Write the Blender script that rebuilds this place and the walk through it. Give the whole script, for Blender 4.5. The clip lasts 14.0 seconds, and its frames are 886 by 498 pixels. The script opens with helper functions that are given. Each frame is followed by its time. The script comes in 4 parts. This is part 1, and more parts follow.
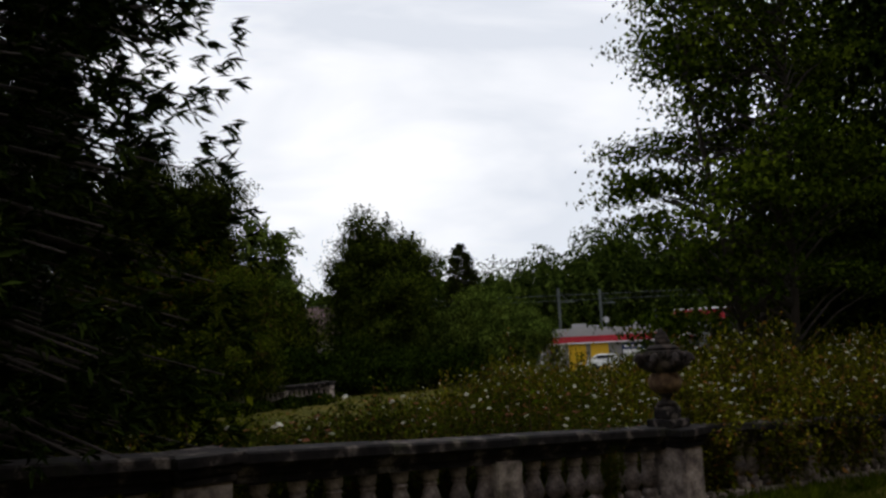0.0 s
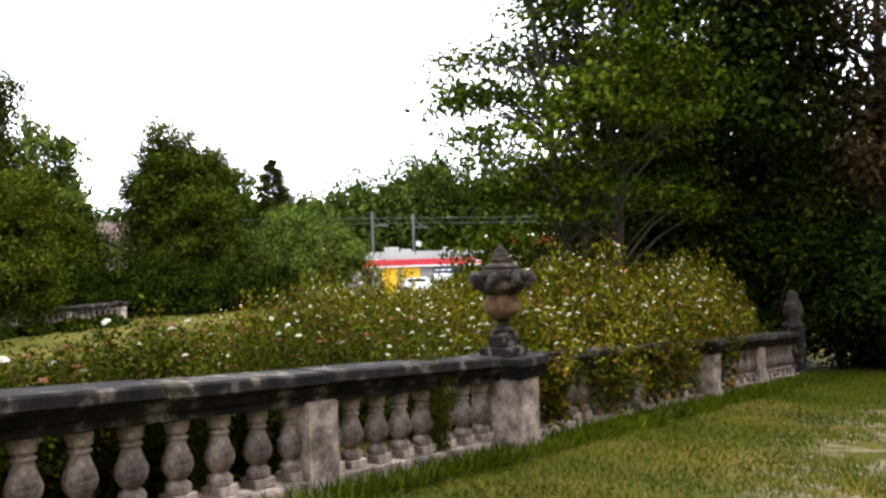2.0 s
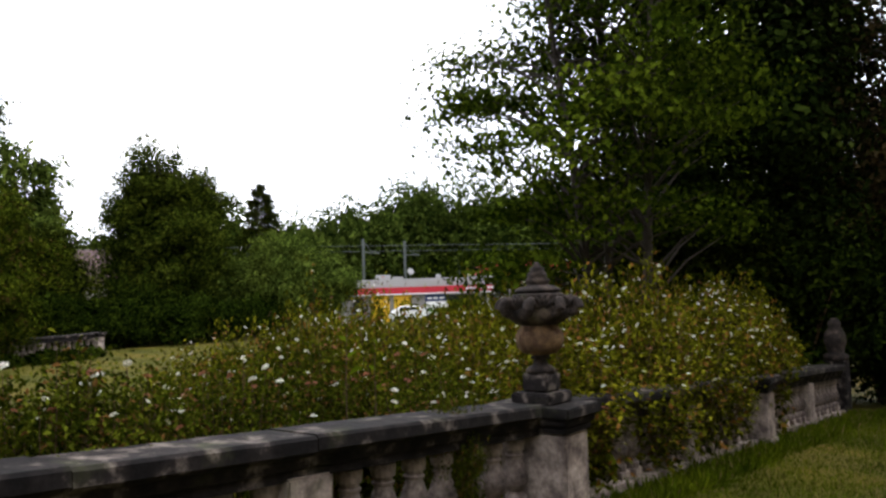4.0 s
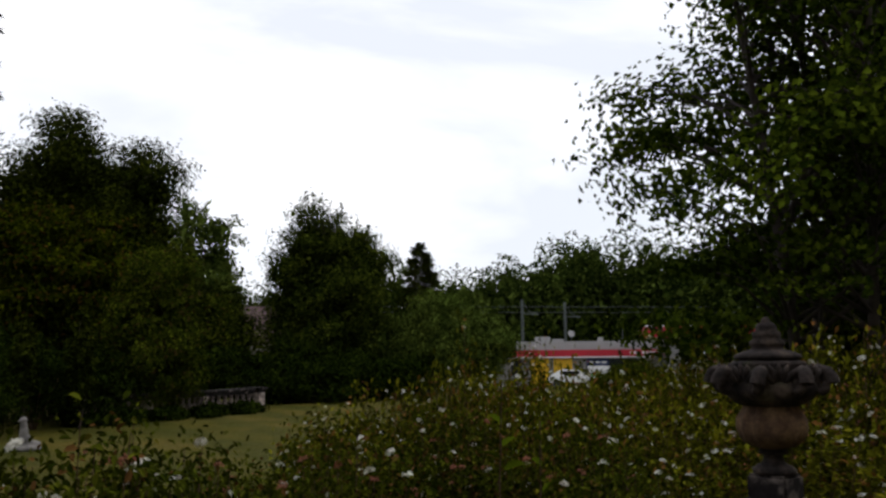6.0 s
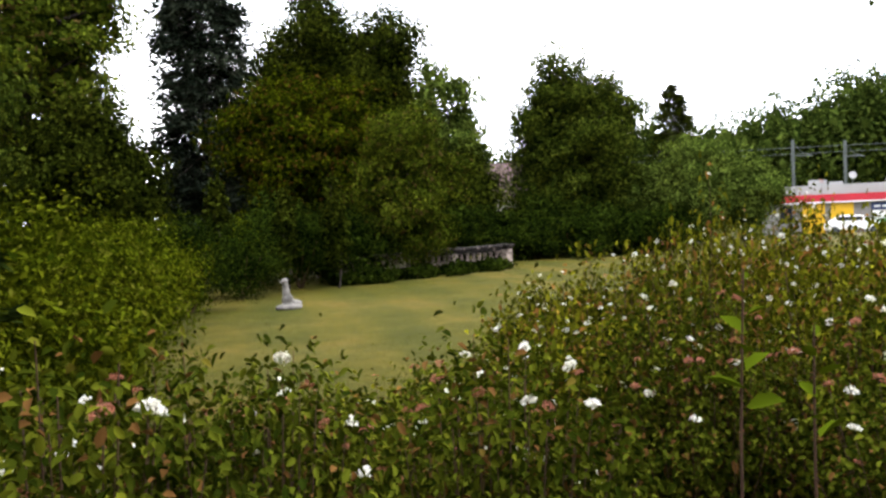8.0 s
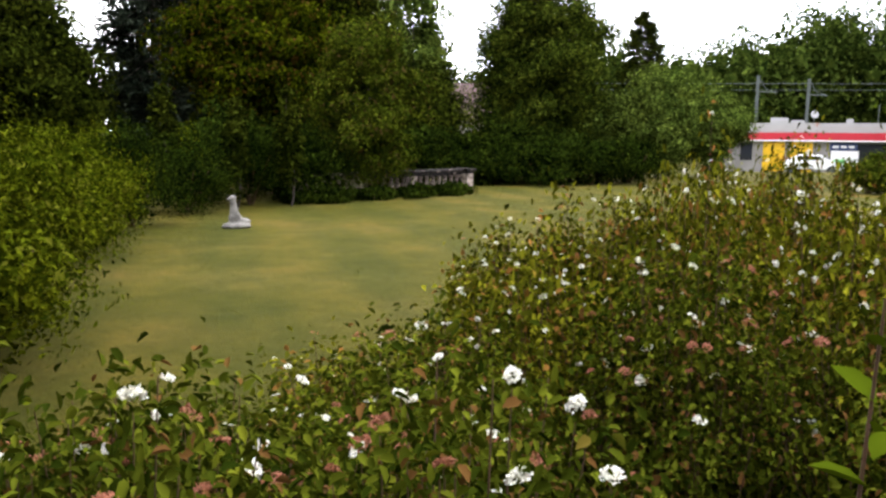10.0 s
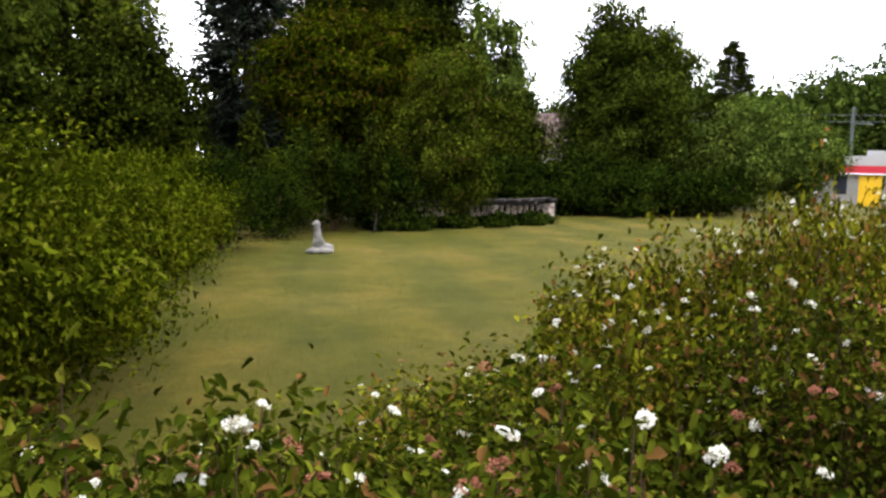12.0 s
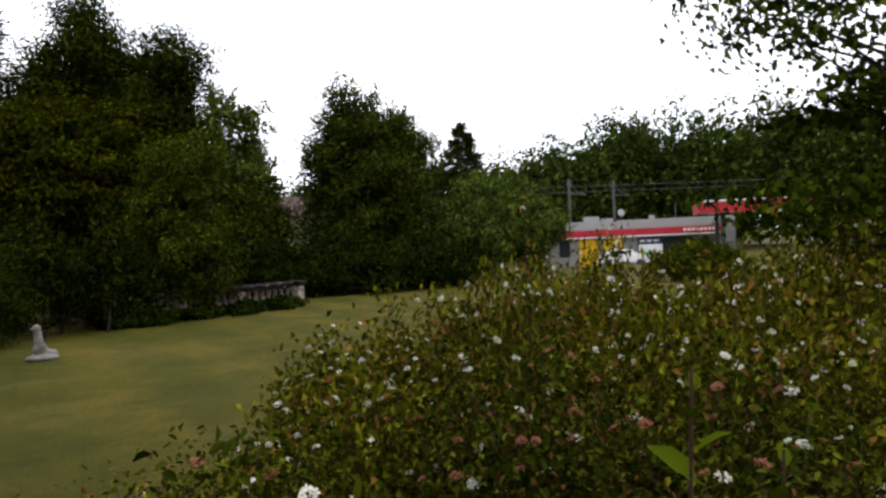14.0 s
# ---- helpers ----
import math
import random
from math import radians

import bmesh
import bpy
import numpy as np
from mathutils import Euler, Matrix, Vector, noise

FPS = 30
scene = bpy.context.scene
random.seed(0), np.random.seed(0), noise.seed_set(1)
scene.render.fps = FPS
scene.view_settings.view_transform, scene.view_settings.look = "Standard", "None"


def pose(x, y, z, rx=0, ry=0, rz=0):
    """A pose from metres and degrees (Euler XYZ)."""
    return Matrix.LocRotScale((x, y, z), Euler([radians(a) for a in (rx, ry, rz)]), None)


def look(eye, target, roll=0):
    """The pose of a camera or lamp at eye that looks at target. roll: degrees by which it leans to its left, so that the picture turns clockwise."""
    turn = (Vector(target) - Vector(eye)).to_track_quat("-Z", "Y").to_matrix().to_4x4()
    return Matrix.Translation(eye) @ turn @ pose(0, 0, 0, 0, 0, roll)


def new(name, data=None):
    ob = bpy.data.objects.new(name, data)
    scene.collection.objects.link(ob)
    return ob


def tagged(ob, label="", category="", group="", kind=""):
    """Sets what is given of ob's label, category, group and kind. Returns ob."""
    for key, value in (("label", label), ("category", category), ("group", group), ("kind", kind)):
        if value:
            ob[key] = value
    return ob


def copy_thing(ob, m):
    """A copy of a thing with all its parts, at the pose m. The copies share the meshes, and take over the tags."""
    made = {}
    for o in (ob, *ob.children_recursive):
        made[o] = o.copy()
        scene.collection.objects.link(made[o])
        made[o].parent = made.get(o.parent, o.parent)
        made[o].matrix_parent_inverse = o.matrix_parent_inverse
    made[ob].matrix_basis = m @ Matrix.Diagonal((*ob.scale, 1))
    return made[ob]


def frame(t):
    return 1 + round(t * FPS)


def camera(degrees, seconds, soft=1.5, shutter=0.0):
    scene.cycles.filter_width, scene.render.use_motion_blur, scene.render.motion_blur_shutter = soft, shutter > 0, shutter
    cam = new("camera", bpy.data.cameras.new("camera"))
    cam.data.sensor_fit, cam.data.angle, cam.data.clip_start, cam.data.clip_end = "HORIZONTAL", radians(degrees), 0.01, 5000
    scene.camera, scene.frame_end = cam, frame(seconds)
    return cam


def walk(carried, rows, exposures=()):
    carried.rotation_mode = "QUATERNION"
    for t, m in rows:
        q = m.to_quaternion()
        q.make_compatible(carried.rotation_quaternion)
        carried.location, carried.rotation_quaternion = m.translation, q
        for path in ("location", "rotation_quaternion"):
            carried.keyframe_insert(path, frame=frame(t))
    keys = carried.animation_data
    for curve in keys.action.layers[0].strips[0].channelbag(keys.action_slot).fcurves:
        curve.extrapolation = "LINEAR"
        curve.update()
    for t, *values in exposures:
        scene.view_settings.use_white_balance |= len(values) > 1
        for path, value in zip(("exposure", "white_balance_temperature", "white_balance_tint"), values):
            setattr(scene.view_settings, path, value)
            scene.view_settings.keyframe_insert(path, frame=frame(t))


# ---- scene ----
cam = camera(57.9, 14.0, soft=2.6)
PATH = [
    (0, (-6.412, -4.786, 1.649), (-5.193, -3.219, 1.890), -2.95),
    (0.5, (-6.130, -4.538, 1.660), (-4.747, -3.108, 1.870), -4.06),
    (1, (-5.844, -4.274, 1.644), (-4.331, -2.968, 1.717), -2.12),
    (1.5, (-5.686, -3.985, 1.629), (-4.071, -2.807, 1.679), -2.81),
    (2, (-5.566, -3.789, 1.585), (-4.013, -2.530, 1.617), -1.79),
    (2.5, (-5.352, -3.570, 1.553), (-3.831, -2.273, 1.611), -0.09),
    (2.7, (-5.261, -3.478, 1.548), (-3.691, -2.241, 1.618), -1.18),
    (4.8, (-4.201, -2.312, 1.548), (-2.659, -1.044, 1.669), -3.12),
    (5, (-4.112, -2.233, 1.560), (-2.628, -0.897, 1.668), -3.45),
    (5.5, (-3.913, -2.074, 1.556), (-2.739, -0.457, 1.636), -3.15),
    (6, (-3.698, -1.844, 1.543), (-2.412, -0.335, 1.806), -0.45),
    (6.5, (-3.541, -1.687, 1.542), (-2.390, -0.070, 1.791), -2.49),
    (7, (-3.282, -1.497, 1.584), (-2.370, 0.279, 1.701), -6.70),
    (7.5, (-3.043, -1.212, 1.580), (-2.189, 0.596, 1.573), -3.53),
    (8, (-2.827, -1.040, 1.580), (-2.070, 0.809, 1.496), -2.50),
    (8.2, (-2.727, -0.982, 1.598), (-1.948, 0.856, 1.478), -1.42),
    (10.3, (-2.531, -0.269, 1.652), (-1.653, 1.497, 1.320), 1.13),
    (10.5, (-2.552, -0.236, 1.650), (-1.634, 1.502, 1.284), 2.32),
    (11, (-2.583, -0.213, 1.645), (-1.818, 1.579, 1.194), 2.77),
    (11.5, (-2.586, -0.194, 1.637), (-1.913, 1.624, 1.145), 2.27),
    (12, (-2.557, -0.201, 1.629), (-1.889, 1.672, 1.412), 1.08),
    (12.5, (-2.514, -0.232, 1.626), (-1.787, 1.625, 1.479), -1.35),
    (13, (-2.455, -0.257, 1.622), (-1.564, 1.533, 1.572), -2.68),
    (13.5, (-2.421, -0.263, 1.616), (-1.398, 1.456, 1.619), -2.52),
    (14, (-2.384, -0.252, 1.606), (-1.178, 1.343, 1.585), -2.50),
]
EXPOSURES = [
    (0.0, -0.15), (0.4, -0.5), (0.6, -0.4), (0.8, 0.0), (1.0, 0.73), (1.2, 2.05), (1.6, 2.35), (2.7, 2.4), (4.8, 0.8), (5.2, 0.75), (5.6, 0.52), (6.0, 0.05),
    (6.5, -0.35), (6.8, -0.05), (7.0, 0.15), (7.2, 1.0), (7.6, 1.95), (8.2, 2.1), (10.3, 2.1), (12.0, 2.1), (12.5, 2.15), (13.0, 1.9), (13.5, 0.98), (14.0, 0.92),
]
walk(cam, [(t, look(eye, target, roll)) for t, eye, target, roll in PATH], EXPOSURES)

# ---- sky and light: a bright overcast afternoon ----
world = bpy.data.worlds.new("sky")
scene.world = world
world.use_nodes = True
nt = world.node_tree
nt.nodes.clear()
w_out = nt.nodes.new("ShaderNodeOutputWorld")
w_bg = nt.nodes.new("ShaderNodeBackground")
w_sky = nt.nodes.new("ShaderNodeTexSky")
w_sky.sky_type = "NISHITA"
w_sky.sun_disc = False
w_sky.sun_elevation, w_sky.sun_rotation = radians(56), radians(118)
w_co = nt.nodes.new("ShaderNodeTexCoord")
w_map = nt.nodes.new("ShaderNodeMapping")
w_map.inputs["Scale"].default_value = (1.0, 1.0, 3.2)
w_map.inputs["Rotation"].default_value = (0.25, 0.1, 0.4)
w_noise = nt.nodes.new("ShaderNodeTexNoise")
w_noise.inputs["Scale"].default_value = 2.3
w_noise.inputs["Detail"].default_value = 5
w_noise.inputs["Roughness"].default_value = 0.5
w_noise.inputs["Distortion"].default_value = 0.6
w_ramp = nt.nodes.new("ShaderNodeValToRGB")
w_ramp.color_ramp.elements[0].position, w_ramp.color_ramp.elements[0].color = 0.36, (8.9, 9.3, 10.15, 1)
w_ramp.color_ramp.elements[1].position, w_ramp.color_ramp.elements[1].color = 0.68, (13.4, 13.3, 13.5, 1)
w_mix = nt.nodes.new("ShaderNodeMixRGB")
w_mix.inputs[0].default_value = 0.93
nt.links.new(w_co.outputs["Generated"], w_map.inputs[0])
nt.links.new(w_map.outputs[0], w_noise.inputs["Vector"])
nt.links.new(w_noise.outputs[0], w_ramp.inputs[0])
nt.links.new(w_sky.outputs[0], w_mix.inputs[1])
nt.links.new(w_ramp.outputs[0], w_mix.inputs[2])
nt.links.new(w_mix.outputs[0], w_bg.inputs[0])
w_bg.inputs[1].default_value = 0.1
nt.links.new(w_bg.outputs[0], w_out.inputs[0])

sun = new("sun", bpy.data.lights.new("sun", "SUN"))
sun.data.energy, sun.data.angle, sun.data.color = 0.5, radians(25), (1.0, 0.96, 0.9)
sun.matrix_world = look((26, -14, 44), (0, 0, 0))

# ---- materials ----
def material(name, base, rough=0.8, spec=0.3):
    m = bpy.data.materials.new(name)
    m.use_nodes = True
    b = m.node_tree.nodes["Principled BSDF"]
    b.inputs["Base Color"].default_value = (*base, 1)
    b.inputs["Roughness"].default_value = rough
    b.inputs["Specular IOR Level"].default_value = spec
    return m, m.node_tree, b


def noise_node(t, scale, detail=4.0, rough=0.55, co="Object"):
    c = t.nodes.new("ShaderNodeTexCoord")
    n = t.nodes.new("ShaderNodeTexNoise")
    n.inputs["Scale"].default_value, n.inputs["Detail"].default_value, n.inputs["Roughness"].default_value = scale, detail, rough
    t.links.new(c.outputs[co], n.inputs["Vector"])
    return n


def ramp_node(t, source, stops):
    r = t.nodes.new("ShaderNodeValToRGB")
    e = r.color_ramp.elements
    while len(e) < len(stops):
        e.new(0.5)
    for k, (p, c) in enumerate(stops):
        e[k].position, e[k].color = p, (*c, 1)
    t.links.new(source, r.inputs[0])
    return r


def mix_node(t, a, b, fac, mode="MIX"):
    n = t.nodes.new("ShaderNodeMixRGB")
    n.blend_type = mode
    for k, v in ((0, fac), (1, a), (2, b)):
        if hasattr(v, "links"):
            t.links.new(v, n.inputs[k])
        else:
            n.inputs[k].default_value = v if k == 0 else (*v, 1)
    return n.outputs[0]


def bump_node(t, b, height, strength, distance=0.02):
    n = t.nodes.new("ShaderNodeBump")
    n.inputs["Strength"].default_value, n.inputs["Distance"].default_value = strength, distance
    t.links.new(height, n.inputs["Height"])
    t.links.new(n.outputs[0], b.inputs["Normal"])


def leaf_material(name, dark, light, old=None, old_share=0.06, rough=0.65, glow=0.12, warm=1.0):
    """Leaves: colour varies leaf by leaf, clumps have light and shade painted in, and light shines through them."""
    m, t, b = material(name, light, rough, 0.0)
    dark, light = ((c[0] * warm, c[1], c[2] * 0.6) for c in (dark, light))
    g = t.nodes.new("ShaderNodeNewGeometry")
    stops = [(0.0, dark), (0.6, tuple(0.6 * p + 0.4 * q for p, q in zip(dark, light))), (1.0, tuple(1.3 * q for q in light))]
    per_leaf = ramp_node(t, g.outputs["Random Per Island"], stops).outputs[0]
    # noise at clump size: lit and shaded boughs put into the colour
    big = ramp_node(t, noise_node(t, 0.9, 3.0).outputs[0], [(0.32, (0.5, 0.56, 0.5)), (0.5, (0.95, 0.95, 0.9)), (0.66, (1.3 * warm, 1.2, 1.05))]).outputs[0]
    col = mix_node(t, per_leaf, big, 1.0, "MULTIPLY")
    if old:
        r = ramp_node(t, g.outputs["Random Per Island"], [(1 - old_share, (0, 0, 0)), (1 - old_share + 0.01, (1, 1, 1))])
        col = mix_node(t, col, old, r.outputs[0])
    t.links.new(col, b.inputs["Base Color"])
    out = t.nodes["Material Output"]
    tr = t.nodes.new("ShaderNodeBsdfTranslucent")
    t.links.new(col, tr.inputs[0])
    mx = t.nodes.new("ShaderNodeMixShader")
    mx.inputs[0].default_value = glow
    t.links.new(b.outputs[0], mx.inputs[1])
    t.links.new(tr.outputs[0], mx.inputs[2])
    t.links.new(mx.outputs[0], out.inputs[0])
    return m


def stone_material(name, pale, grey, black, moss=(0.09, 0.1, 0.04), scale=7.0, soot=0.5):
    m, t, b = material(name, pale, 0.92, 0.2)
    n1 = noise_node(t, scale, 6, 0.62).outputs[0]
    n2 = noise_node(t, scale * 6, 5, 0.6).outputs[0]
    n3 = noise_node(t, scale * 0.45, 4, 0.6).outputs[0]
    col = ramp_node(t, n1, [(0.2 + 0.2 * soot, black), (0.36 + 0.2 * soot, grey), (0.56 + 0.14 * soot, pale)]).outputs[0]
    fine = ramp_node(t, n2, [(0.3, (0.6, 0.58, 0.56)), (0.7, (1.15, 1.12, 1.08))]).outputs[0]
    col = mix_node(t, col, fine, 1.0, "MULTIPLY")
    mask = ramp_node(t, n3, [(0.58, (0, 0, 0)), (0.74, (0.4, 0.4, 0.4))]).outputs[0]
    col = mix_node(t, col, moss, mask)
    info = t.nodes.new("ShaderNodeObjectInfo")
    vary = ramp_node(t, info.outputs["Random"], [(0.0, (0.75, 0.74, 0.72)), (1.0, (1.12, 1.1, 1.06))]).outputs[0]
    col = mix_node(t, col, vary, 1.0, "MULTIPLY")
    t.links.new(col, b.inputs["Base Color"])
    bump_node(t, b, mix_node(t, n1, n2, 0.5), 0.6, 0.012)
    return m


def plain_material(name, base, rough=0.6, spread=0.12, scale=3.0, metal=0.0, bump=0.15):
    m, t, b = material(name, base, rough, 0.4)
    n = noise_node(t, scale, 5).outputs[0]
    lo, hi = tuple(v * (1 - spread) for v in base), tuple(min(1, v * (1 + spread)) for v in base)
    t.links.new(ramp_node(t, n, [(0.3, lo), (0.7, hi)]).outputs[0], b.inputs["Base Color"])
    b.inputs["Metallic"].default_value = metal
    bump_node(t, b, noise_node(t, scale * 15, 3).outputs[0], bump, 0.005)
    return m


MAT_STONE = stone_material("weathered_sandstone", (0.38, 0.325, 0.305), (0.17, 0.14, 0.135), (0.022, 0.018, 0.019), scale=5.5, soot=0.42)
MAT_RAIL = stone_material("sooty_sandstone", (0.22, 0.19, 0.18), (0.022, 0.018, 0.019), (0.006, 0.005, 0.006), scale=6.0, soot=0.95)
MAT_URN = stone_material("dark_sandstone", (0.11, 0.085, 0.072), (0.038, 0.03, 0.029), (0.012, 0.01, 0.011), scale=9, soot=0.7)
MAT_BOWL = stone_material("ochre_sandstone", (0.24, 0.155, 0.085), (0.13, 0.078, 0.05), (0.035, 0.022, 0.018), scale=9, soot=0.4)
MAT_STATUE = stone_material("grey_cast_stone", (0.3, 0.29, 0.29), (0.2, 0.195, 0.195), (0.09, 0.09, 0.09), scale=5, soot=0.4)
MAT_SPIREA = leaf_material("spirea_leaf", (0.018, 0.024, 0.004), (0.19, 0.197, 0.022), (0.2, 0.095, 0.024), 0.08, warm=1.04)
MAT_FRESH = leaf_material("fresh_spirea_leaf", (0.014, 0.025, 0.004), (0.112, 0.135, 0.02), (0.13, 0.065, 0.02), 0.08, warm=1.06)
MAT_HEDGE = leaf_material("hedge_leaf", (0.012, 0.02, 0.002), (0.095, 0.118, 0.01), (0.11, 0.115, 0.012), 0.05, warm=1.04)
MAT_SHOOT = leaf_material("shoot_leaf", (0.045, 0.07, 0.006), (0.09, 0.12, 0.01), (0.12, 0.05, 0.016), 0.08, 0.4)
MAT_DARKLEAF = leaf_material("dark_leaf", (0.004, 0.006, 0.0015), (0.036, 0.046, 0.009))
MAT_MAPLE = leaf_material("maple_leaf", (0.009, 0.018, 0.003), (0.08, 0.112, 0.016), glow=0.2)
MAT_BIRCH = leaf_material("birch_leaf", (0.012, 0.02, 0.004), (0.085, 0.106, 0.016), (0.06, 0.042, 0.012), 0.08)
MAT_HAZEL = leaf_material("hazel_leaf", (0.005, 0.009, 0.001), (0.048, 0.058, 0.004), (0.05, 0.028, 0.006), 0.1)
MAT_WILLOW = leaf_material("silver_leaf", (0.018, 0.03, 0.009), (0.11, 0.15, 0.045))
MAT_COPPER = leaf_material("copper_leaf", (0.014, 0.011, 0.01), (0.066, 0.046, 0.036))
MAT_SPRUCE = leaf_material("blue_spruce_needle", (0.007, 0.01, 0.012), (0.03, 0.038, 0.045), glow=0.05)
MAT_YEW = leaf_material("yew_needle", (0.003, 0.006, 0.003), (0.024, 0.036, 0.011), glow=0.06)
# near-black leaf colour that stands in for shade on the shrubs
MAT_SHADE_SHRUB = leaf_material("shade_dark_leaf", (0.003, 0.006, 0.002), (0.026, 0.04, 0.008), glow=0.06)
MAT_LIME = leaf_material("lime_leaf", (0.006, 0.011, 0.003), (0.058, 0.075, 0.016))
MAT_WOODS = leaf_material("woodland_leaf", (0.01, 0.018, 0.006), (0.06, 0.085, 0.026))
MAT_GRASS = leaf_material("grass_blade", (0.035, 0.055, 0.005), (0.085, 0.112, 0.012), (0.15, 0.115, 0.045), 0.07)
MAT_BARK = plain_material("bark", (0.035, 0.027, 0.022), 0.95, 0.4, 6.0, bump=0.8)
MAT_STEM = plain_material("red_brown_stem", (0.075, 0.038, 0.022), 0.8, 0.3, 9.0)
MAT_WHITE = plain_material("white_petal", (0.86, 0.84, 0.76), 0.7, 0.08, 60.0)
MAT_FADED = plain_material("faded_pink_petal", (0.3, 0.105, 0.06), 0.85, 0.3, 60.0)
MAT_RENDER = plain_material("grey_render", (0.2, 0.19, 0.18), 0.9, 0.12, 1.2)
MAT_PARAPET = plain_material("pale_metal_sheet", (0.26, 0.255, 0.255), 0.6, 0.08, 0.8)
MAT_RED = plain_material("red_fascia", (0.36, 0.012, 0.026), 0.4, 0.1, 1.0)
MAT_YELLOW = plain_material("yellow_door_paint", (0.6, 0.36, 0.006), 0.45, 0.06, 1.0)
MAT_PAINT = plain_material("white_paint", (0.78, 0.78, 0.78), 0.4, 0.05, 1.0)
MAT_GLASS, _t, _b = material("dark_window_glass", (0.02, 0.022, 0.028), 0.06, 0.5)
MAT_BLUE = plain_material("dark_blue_sign", (0.02, 0.035, 0.11), 0.5, 0.1, 1.0)
MAT_GREEN = plain_material("green_print", (0.2, 0.55, 0.2), 0.5, 0.2, 1.0)
MAT_STEEL = plain_material("galvanised_steel", (0.07, 0.08, 0.078), 0.7, 0.15, 2.0, metal=0.4)
MAT_TYRE = plain_material("rubber", (0.02, 0.02, 0.02), 0.85, 0.2, 10.0)
MAT_ROOF = plain_material("red_roof_tile", (0.06, 0.034, 0.03), 0.85, 0.3, 2.5)
MAT_WALL = plain_material("pale_house_render", (0.17, 0.155, 0.14), 0.9, 0.1, 0.8)
MAT_SKY_BLOCK = plain_material("sky_block_brown", (0.24, 0.21, 0.17), 0.92, 0.15, 0.6)
MAT_ASPHALT = plain_material("asphalt", (0.06, 0.06, 0.062), 0.9, 0.25, 0.7, bump=0.5)

# lawn and worn terrace
MAT_GROUND, t, b = material("grass_and_gravel", (0.12, 0.15, 0.03), 0.95, 0.1)
n_big = noise_node(t, 0.35, 5, 0.6).outputs[0]
n_mid = noise_node(t, 1.7, 7, 0.7).outputs[0]
n_fine = noise_node(t, 40.0, 4, 0.7).outputs[0]
turf = ramp_node(t, n_big, [(0.3, (0.044, 0.045, 0.003)), (0.5, (0.063, 0.057, 0.006)), (0.68, (0.096, 0.074, 0.014))]).outputs[0]
turf = mix_node(t, turf, ramp_node(t, n_fine, [(0.3, (0.65, 0.67, 0.65)), (0.7, (1.25, 1.22, 1.15))]).outputs[0], 1.0, "MULTIPLY")
turf = mix_node(t, turf, ramp_node(t, n_mid, [(0.34, (0.72, 0.8, 0.68)), (0.52, (0.95, 0.98, 0.95)), (0.68, (1.26, 1.16, 1.16))]).outputs[0], 1.0, "MULTIPLY")
lanes = t.nodes.new("ShaderNodeTexWave")
lanes.inputs["Scale"].default_value, lanes.inputs["Distortion"].default_value, lanes.inputs["Detail"].default_value = 0.16, 0.9, 2.0
lane_co, lane_map = t.nodes.new("ShaderNodeTexCoord"), t.nodes.new("ShaderNodeMapping")
lane_map.inputs["Rotation"].default_value = (0, 0, radians(8))
t.links.new(lane_co.outputs["Object"], lane_map.inputs[0])
t.links.new(lane_map.outputs[0], lanes.inputs[0])
turf = mix_node(t, turf, ramp_node(t, lanes.outputs[0], [(0.2, (0.88, 0.92, 0.88)), (0.8, (1.16, 1.09, 1.1))]).outputs[0], 1.0, "MULTIPLY")
grit = ramp_node(t, n_fine, [(0.25, (0.09, 0.07, 0.05)), (0.75, (0.3, 0.245, 0.185))]).outputs[0]
co = t.nodes.new("ShaderNodeTexCoord")
mp = t.nodes.new("ShaderNodeMapping")
mp.inputs["Location"].default_value = (-4.0 / 6.5, 3.3 / 2.1, 0)
mp.inputs["Scale"].default_value = (1 / 6.5, 1 / 2.1, 0.05)
gr = t.nodes.new("ShaderNodeTexGradient")
gr.gradient_type = "SPHERICAL"
t.links.new(co.outputs["Object"], mp.inputs[0])
t.links.new(mp.outputs[0], gr.inputs[0])
zone = ramp_node(t, gr.outputs[0], [(0.0, (0, 0, 0)), (0.3, (1, 1, 1))]).outputs[0]
worn = ramp_node(t, noise_node(t, 2.6, 9, 0.75).outputs[0], [(0.48, (0, 0, 0)), (0.6, (0.9, 0.9, 0.9))]).outputs[0]
t.links.new(mix_node(t, turf, grit, mix_node(t, zone, worn, 1.0, "MULTIPLY")), b.inputs["Base Color"])
bump_node(t, b, n_fine, 0.8, 0.03)


# ---- building helpers ----
def mesh_object(name, verts, faces, mat, parent=None, label="", smooth=False):
    me = bpy.data.meshes.new(name)
    verts, faces = np.asarray(verts, np.float32), np.asarray(faces, np.int32)
    k = faces.shape[1]
    me.vertices.add(len(verts))
    me.vertices.foreach_set("co", verts.ravel())
    me.loops.add(faces.size)
    me.loops.foreach_set("vertex_index", faces.ravel())
    me.polygons.add(len(faces))
    me.polygons.foreach_set("loop_start", np.arange(0, faces.size, k, dtype=np.int32))
    me.polygons.foreach_set("loop_total", np.full(len(faces), k, np.int32))
    if smooth:
        me.polygons.foreach_set("use_smooth", np.ones(len(faces), bool))
    me.materials.append(mat)
    me.update()
    me.validate()
    ob = new(name, me)
    ob.parent = parent
    if label:
        ob["label"] = label
    return ob


